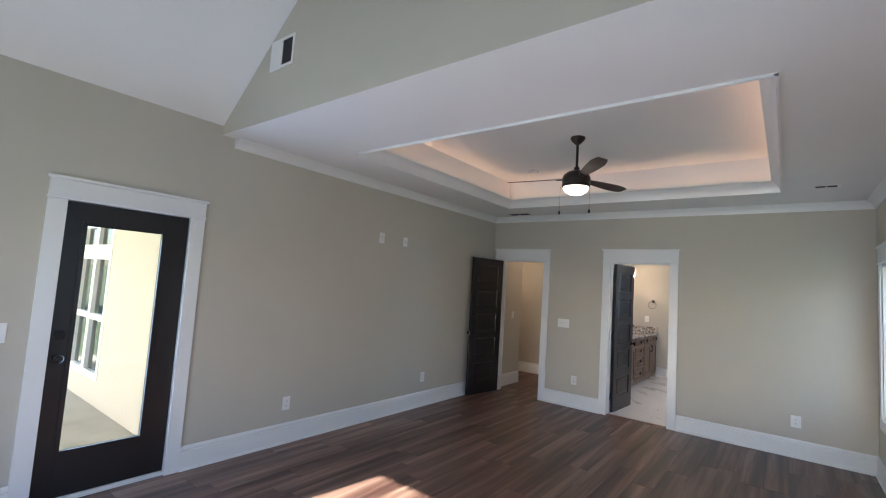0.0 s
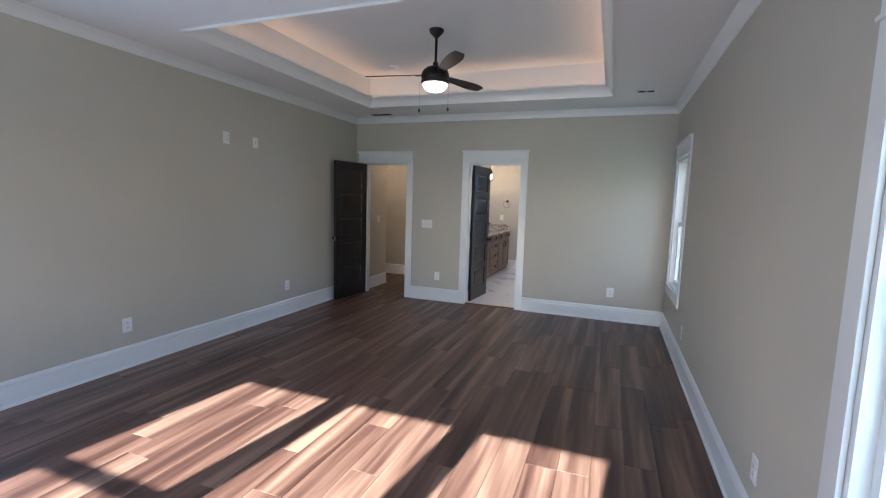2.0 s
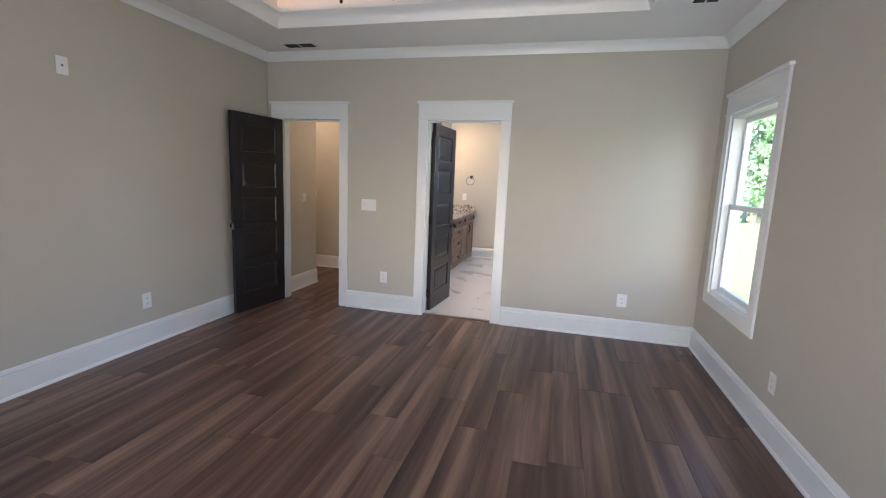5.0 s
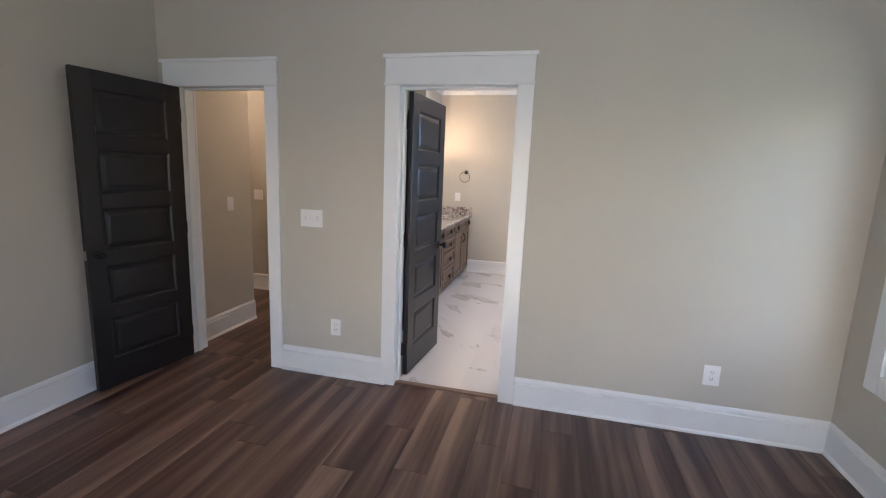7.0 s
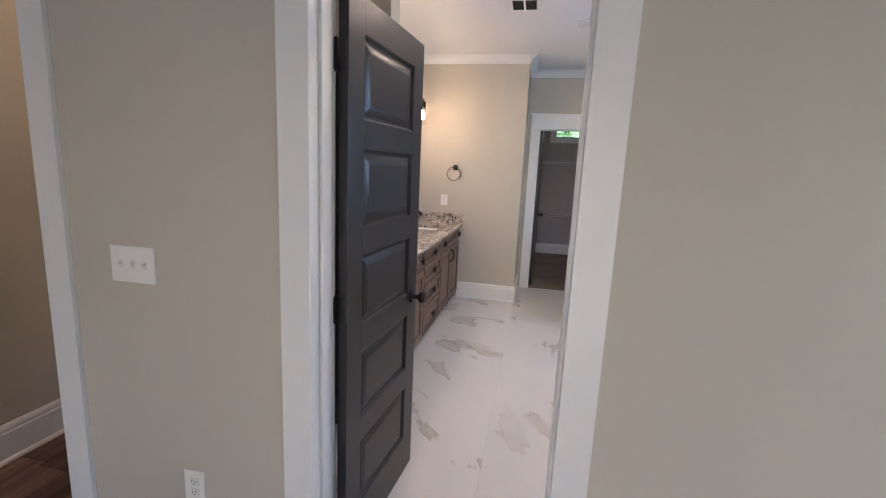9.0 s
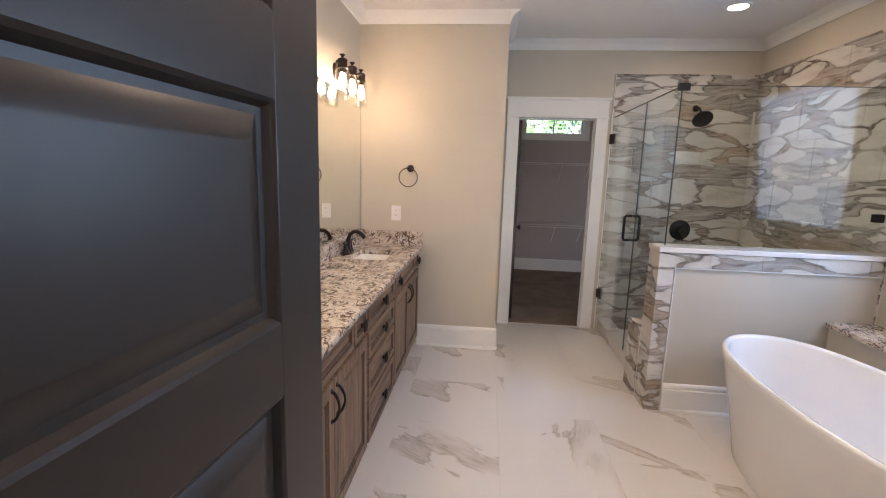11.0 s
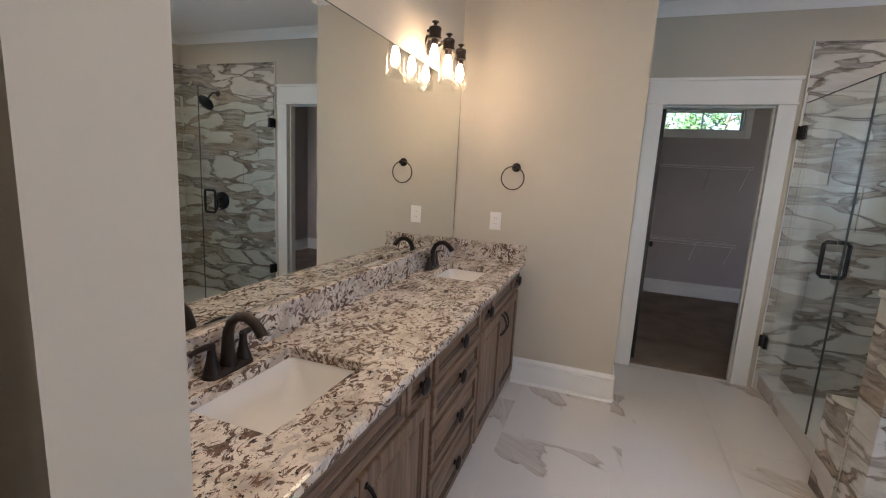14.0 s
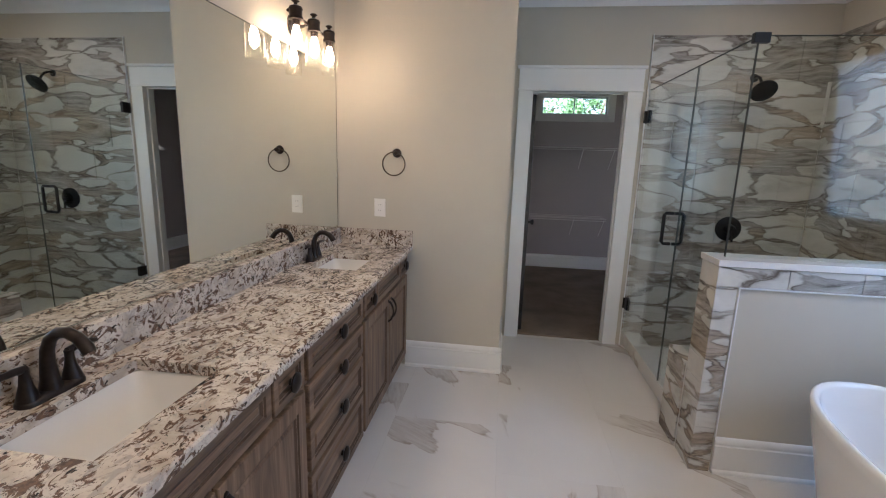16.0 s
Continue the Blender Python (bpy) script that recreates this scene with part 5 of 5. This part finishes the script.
for az in (188, 68, -52):
    bm = bmesh.new()
    n = 14
    top_v, bot_v = [], []
    for i in range(n + 1):
        u = i / n
        r = 0.105 + u * 0.585
        wd = 0.045 + 0.075 * math.sin(min(1.0, u * 1.25) * math.pi / 2) - 0.045 * max(0.0, (u - 0.75) / 0.25) ** 2
        for lst, dz in ((top_v, 0.003), (bot_v, -0.003)):
            lst.append([bm.verts.new((r, s * wd / 2 * (1.0 if s < 0 else 1.15), dz)) for s in (-1, 1)])
    for i in range(n):
        bm.faces.new((top_v[i][0], top_v[i + 1][0], top_v[i + 1][1], top_v[i][1]))
        bm.faces.new((bot_v[i][0], bot_v[i][1], bot_v[i + 1][1], bot_v[i + 1][0]))
        for k in (0, 1):
            bm.faces.new((top_v[i][k], bot_v[i][k], bot_v[i + 1][k], top_v[i + 1][k]))
    bm.faces.new((top_v[0][0], top_v[0][1], bot_v[0][1], bot_v[0][0]))
    bm.faces.new((top_v[n][0], bot_v[n][0], bot_v[n][1], top_v[n][1]))
    bmesh.ops.transform(bm, matrix=pose(0, 0, -0.405, 0, 0, az) @ pose(0, 0, 0, -13, 0, 0), verts=bm.verts)
    bl_ob = part("blade", bm, "fan_wood", fan, "dark brown fan blade")
    bm = bmesh.new()
    cube(bm, (0.09, -0.022, -0.012), (0.19, 0.022, -0.004), 0.003)
    bmesh.ops.transform(bm, matrix=pose(0, 0, -0.405, 0, 0, az) @ pose(0, 0, 0, -13, 0, 0), verts=bm.verts)
    part("blade_bracket", bm, "bronze", bl_ob)
for s in (-1, 1):
    bm = bmesh.new()
    tube(bm, [(s * 0.128, -0.03, -0.47), (s * 0.145, -0.03, -0.475), (s * 0.146, -0.03, -0.72)], 0.0012, 6)
    ch = part("pull_chain", bm, "ring", fan, "thin brass pull chain")
    bm = bmesh.new()
    lathe(bm, [(0, 0), (0.006, -0.004), (0.009, -0.018), (0.008, -0.034), (0, -0.040)], (s * 0.146, -0.03, -0.715), 14)
    part("pull_fob", bm, "bronze", ch, "dark pull chain fob", smooth=50)


# ---- closet ----
def wire_shelf(x0, x1, y0, y1, z, label):
    """A white wire shelf with a front lip, cross wires and slanted braces, along the back wall."""
    ob = thing("wire_shelf", label, "shelf", pose((x0 + x1) / 2, y1, z), group="closet wire shelves")
    ox, oy = -(x0 + x1) / 2, -y1
    bm = bmesh.new()
    for yy, zz in ((y0, 0), (y0, -0.03), ((y0 + y1) / 2, -0.004), (y1 - 0.01, 0)):
        tube(bm, [(x0 + ox, yy + oy, zz), (x1 + ox, yy + oy, zz)], 0.0032, 6)
    part("rail", bm, "plastic", ob)
    bm = bmesh.new()
    x = x0
    while x < x1:
        tube(bm, [(x + ox, y1 + oy - 0.005, 0.003), (x + ox, y0 + oy, 0.003), (x + ox, y0 + oy - 0.002, -0.03)], 0.0013, 4)
        x += 0.027
    part("wires", bm, "plastic", ob)
    for x in (x0 + 0.35, x1 - 0.43, x1 - 0.03):
        bm = bmesh.new()
        tube(bm, [(x + ox, y0 + oy + 0.01, -0.02), (x + ox, y1 + oy - 0.004, -0.28)], 0.0045, 6)
        part("brace", bm, "plastic", ob)


wire_shelf(-1.58, 0.29, CLB - 0.32, CLB, 1.715, "white wire closet shelf with braces, empty")
wire_shelf(-1.58, 0.245, CLB - 0.32, CLB, 0.775, "lower white wire closet shelf, empty")


# ---- outdoors ----
bm = bmesh.new()
for p in ((-400, -400), (400, -400), (400, 400), (-400, 400)):
    bm.verts.new((p[0], p[1], -0.18))
bm.faces.new(bm.verts)
solid("ground", bm, "grass", "sunlit lawn around the house", "lawn", "structure")
solid("patio", box((-9.5, -6.0, -0.30), (L - 0.151, 2.095, -0.05)), "concrete", "pale concrete patio slab", "patio", "structure")
# unseen roof and posts, added to keep direct sun off patio and wing
solid("porch_roof", boxes(((-9.5, -5.6, 2.80), (L - 0.152, 2.09, 2.95))), "trim", "unseen white roof slab added to shade the patio", "porch roof", "structure")
for px in (-9.4, -6.4):
    solid("porch_post", box((px, -5.55, -0.05), (px + 0.16, -5.39, 2.80), 0.01), "trim", "square white post under the added patio roof", "post", "structure")
wing = thing("house_wing", "cream rendered wing of the house beside the patio", "house")
bm = wall_boxes("x", -10.5, L - 0.152, 2.101, 2.26, -0.2, 3.2, [(-7.15, -5.98, 0.22, 2.10)])
part("wall", bm, "siding", wing)
part("trim_band", box((-10.5, 2.092, 3.05), (L - 0.152, 2.1005, 3.2)), "trim", wing)
wx0, wx1, wz0, wz1 = -7.15, -5.98, 0.22, 2.10
wfr = part("window", boxes(((wx0, 2.095, wz0), (wx0 + 0.07, 2.19, wz1)), ((wx1 - 0.07, 2.095, wz0), (wx1, 2.19, wz1)), ((wx0 + 0.07, 2.095, wz0), (wx1 - 0.07, 2.19, wz0 + 0.08)), ((wx0 + 0.07, 2.095, wz1 - 0.06), (wx1 - 0.07, 2.19, wz1)),
                           (((wx0 + wx1) / 2 - 0.05, 2.097, wz0 + 0.08), ((wx0 + wx1) / 2 + 0.05, 2.18, wz1 - 0.06)), ((wx0 + 0.07, 2.099, 1.64), (wx1 - 0.07, 2.17, 1.82)), ((wx0 + 0.07, 2.101, 0.90), (wx1 - 0.07, 2.17, 0.97))), "trim", wing, "white window frame")
part("pane", box((wx0 + 0.07, 2.14, wz0 + 0.08), (wx1 - 0.07, 2.146, wz1 - 0.06)), "tinted", wfr, "dark reflecting glass")
# dark sheet painted in for the unlit room behind the wing's window
part("back", box((-10.5, 2.27, -0.2), (L - 0.152, 2.34, 3.2)), "vent_dark", wing)


def tree(seed, height, spread):
    """A tapered trunk with limbs and a loose crown of many small leaves."""
    rnd = random.Random(seed)
    ob = thing("tree", "tall leafy green tree at the edge of the lawn", "tree", group="trees round the lawn")
    bm = bmesh.new()
    pts = [(rnd.uniform(-0.1, 0.1) * i, rnd.uniform(-0.1, 0.1) * i, height * 0.85 * i / 6) for i in range(7)]
    tube(bm, pts, 0.2, 9, [0.22 * (1 - 0.13 * i) for i in range(7)])
    tips = []
    for i in range(16):
        h = height * rnd.uniform(0.10, 0.85)
        a = rnd.uniform(0, 2 * math.pi)
        k = min(5, int(h / (height * 0.85) * 6))
        base = Vector(pts[k]).lerp(Vector(pts[k + 1]), h / (height * 0.85) * 6 - k) if k < 6 else Vector(pts[6])
        ln = spread * rnd.uniform(0.5, 1.0) * (1.1 - 0.6 * h / height)
        tip = base + Vector((math.cos(a) * ln, math.sin(a) * ln, ln * rnd.uniform(0.15, 0.6)))
        mid = base.lerp(tip, 0.5) + Vector((0, 0, 0.12 * ln))
        tube(bm, [base, mid, tip], 0.04, 6, [0.07, 0.045, 0.015])
        tips += [mid, tip]
    tips.append(Vector(pts[6]))
    part("trunk", bm, "bark", ob)
    vs, fs = [], []
    for tip in tips:
        for _ in range(4):
            c = tip + Vector([rnd.gauss(0, spread * 0.22) for _ in range(3)])
            r = spread * rnd.uniform(0.12, 0.26)
            for _ in range(34):
                d = Vector([rnd.gauss(0, 1) for _ in range(3)]).normalized() * r * rnd.uniform(0.4, 1.0)
                q = c + d
                a = Vector([rnd.gauss(0, 1) for _ in range(3)]).normalized()
                b = a.orthogonal().normalized()
                s = rnd.uniform(0.10, 0.20)
                n = len(vs)
                vs += [q - a * s, q + b * s * 0.5, q + a * s, q - b * s * 0.5]
                fs.append((n, n + 1, n + 2, n + 3))
    me = bpy.data.meshes.new("crown")
    me.from_pydata([tuple(v) for v in vs], [], fs)
    me.materials.append(M["leaf"])
    cr = new("crown", me)
    cr.parent = ob
    return ob


kinds = [tree(3, 10.5, 3.0), tree(8, 13.0, 3.4), tree(15, 8.5, 2.8)]
spots = [(14, 27), (-8, 27), (9, 29)] + [(-13 + 4.6 * i, 28.5 + 2.5 * math.sin(i * 1.7)) for i in range(10) if i not in (2, 3)] + [(-10 + 5.3 * i, 44 + 2.0 * math.sin(i * 2.3)) for i in range(8)]
spots += [(24, 14), (27, 6), (30, 20), (26, -4), (-22, 14), (-25, 4), (-23, -9)]
rnd = random.Random(4)
for i, (x, y) in enumerate(spots):
    m = pose(x + rnd.uniform(-1, 1), y + rnd.uniform(-1, 1), -0.2, 0, 0, rnd.uniform(0, 360))
    if i < 3:
        kinds[i].matrix_basis = m
    else:
        copy_thing(kinds[i % 3], m)


# ---- floor boards and tiles ----
def planks(parent, x0, x1, y0, y1, w=0.182, ln=1.22, seed=1):
    """Boards laid along y in columns, each column starting at its own offset."""
    rr = random.Random(seed)
    cache = {}
    x = x0
    while x < x1 - 0.004:
        cw = min(w, x1 - x)
        y = y0 - rr.uniform(0.05, 0.95) * ln
        while y < y1:
            a, b = max(y, y0), min(y + ln, y1)
            if b - a > 0.01:
                key = (round(cw, 3), round(b - a, 3))
                if key not in cache:
                    bm = bmesh.new()
                    g, e = 0.0006, 0.0012
                    rings = [[bm.verts.new(p) for p in ((g + o, g + o, z), (cw - g - o, g + o, z), (cw - g - o, b - a - g - o, z), (g + o, b - a - g - o, z))] for o, z in ((0, -0.006), (0, -e), (e, 0))]
                    for p, q in zip(rings, rings[1:]):
                        for j in range(4):
                            bm.faces.new((p[j], p[(j + 1) % 4], q[(j + 1) % 4], q[j]))
                    bm.faces.new(rings[-1])
                    cache[key] = mesh("plank", bm, "plank")
                ob = new("plank", cache[key])
                ob.parent = parent
                ob.location = (x, a, 0)
            y += ln
        x += cw


planks(bpy.data.objects["floor"], L, R, YB, YF + 0.019)
planks(bpy.data.objects["floor_hall"], -5.6, -3.40, 7.50, 8.47, seed=5)
planks(bpy.data.objects["floor_hall"], -3.40, BL - 0.14, YF + 0.064, 8.47, seed=6)
planks(bpy.data.objects["floor_hall"], HALL_DOOR[0], HALL_DOOR[1], YF + 0.0195, YF + 0.0635, seed=7)


def floor_tiles(parent, x0, x1, y0, y1, tw, tl):
    cache = {}
    x, col = x0, 0
    while x < x1 - 0.005:
        cw = min(tw, x1 - x)
        y = y0 - (0.33 * tl) * (col % 3)
        while y < y1:
            a, b = max(y, y0), min(y + tl, y1)
            if b - a > 0.02:
                key = (round(cw, 3), round(b - a, 3))
                if key not in cache:
                    bm = bmesh.new()
                    g, e = 0.0002, 0.0003
                    rings = [[bm.verts.new(p) for p in ((g + o, g + o, z), (cw - g - o, g + o, z), (cw - g - o, b - a - g - o, z), (g + o, b - a - g - o, z))] for o, z in ((0, -0.006), (0, -e), (e, 0))]
                    for p, q in zip(rings, rings[1:]):
                        for j in range(4):
                            bm.faces.new((p[j], p[(j + 1) % 4], q[(j + 1) % 4], q[j]))
                    bm.faces.new(rings[-1])
                    cache[key] = mesh("tile", bm, "floor_tile")
                ob = new("tile", cache[key])
                ob.parent = parent
                ob.location = (x, a, 0)
            y += tl
        x += tw
        col += 1


floor_tiles(bpy.data.objects["floor_bath"], BL, BR, YF + 0.066, BF, 0.60, 1.20)
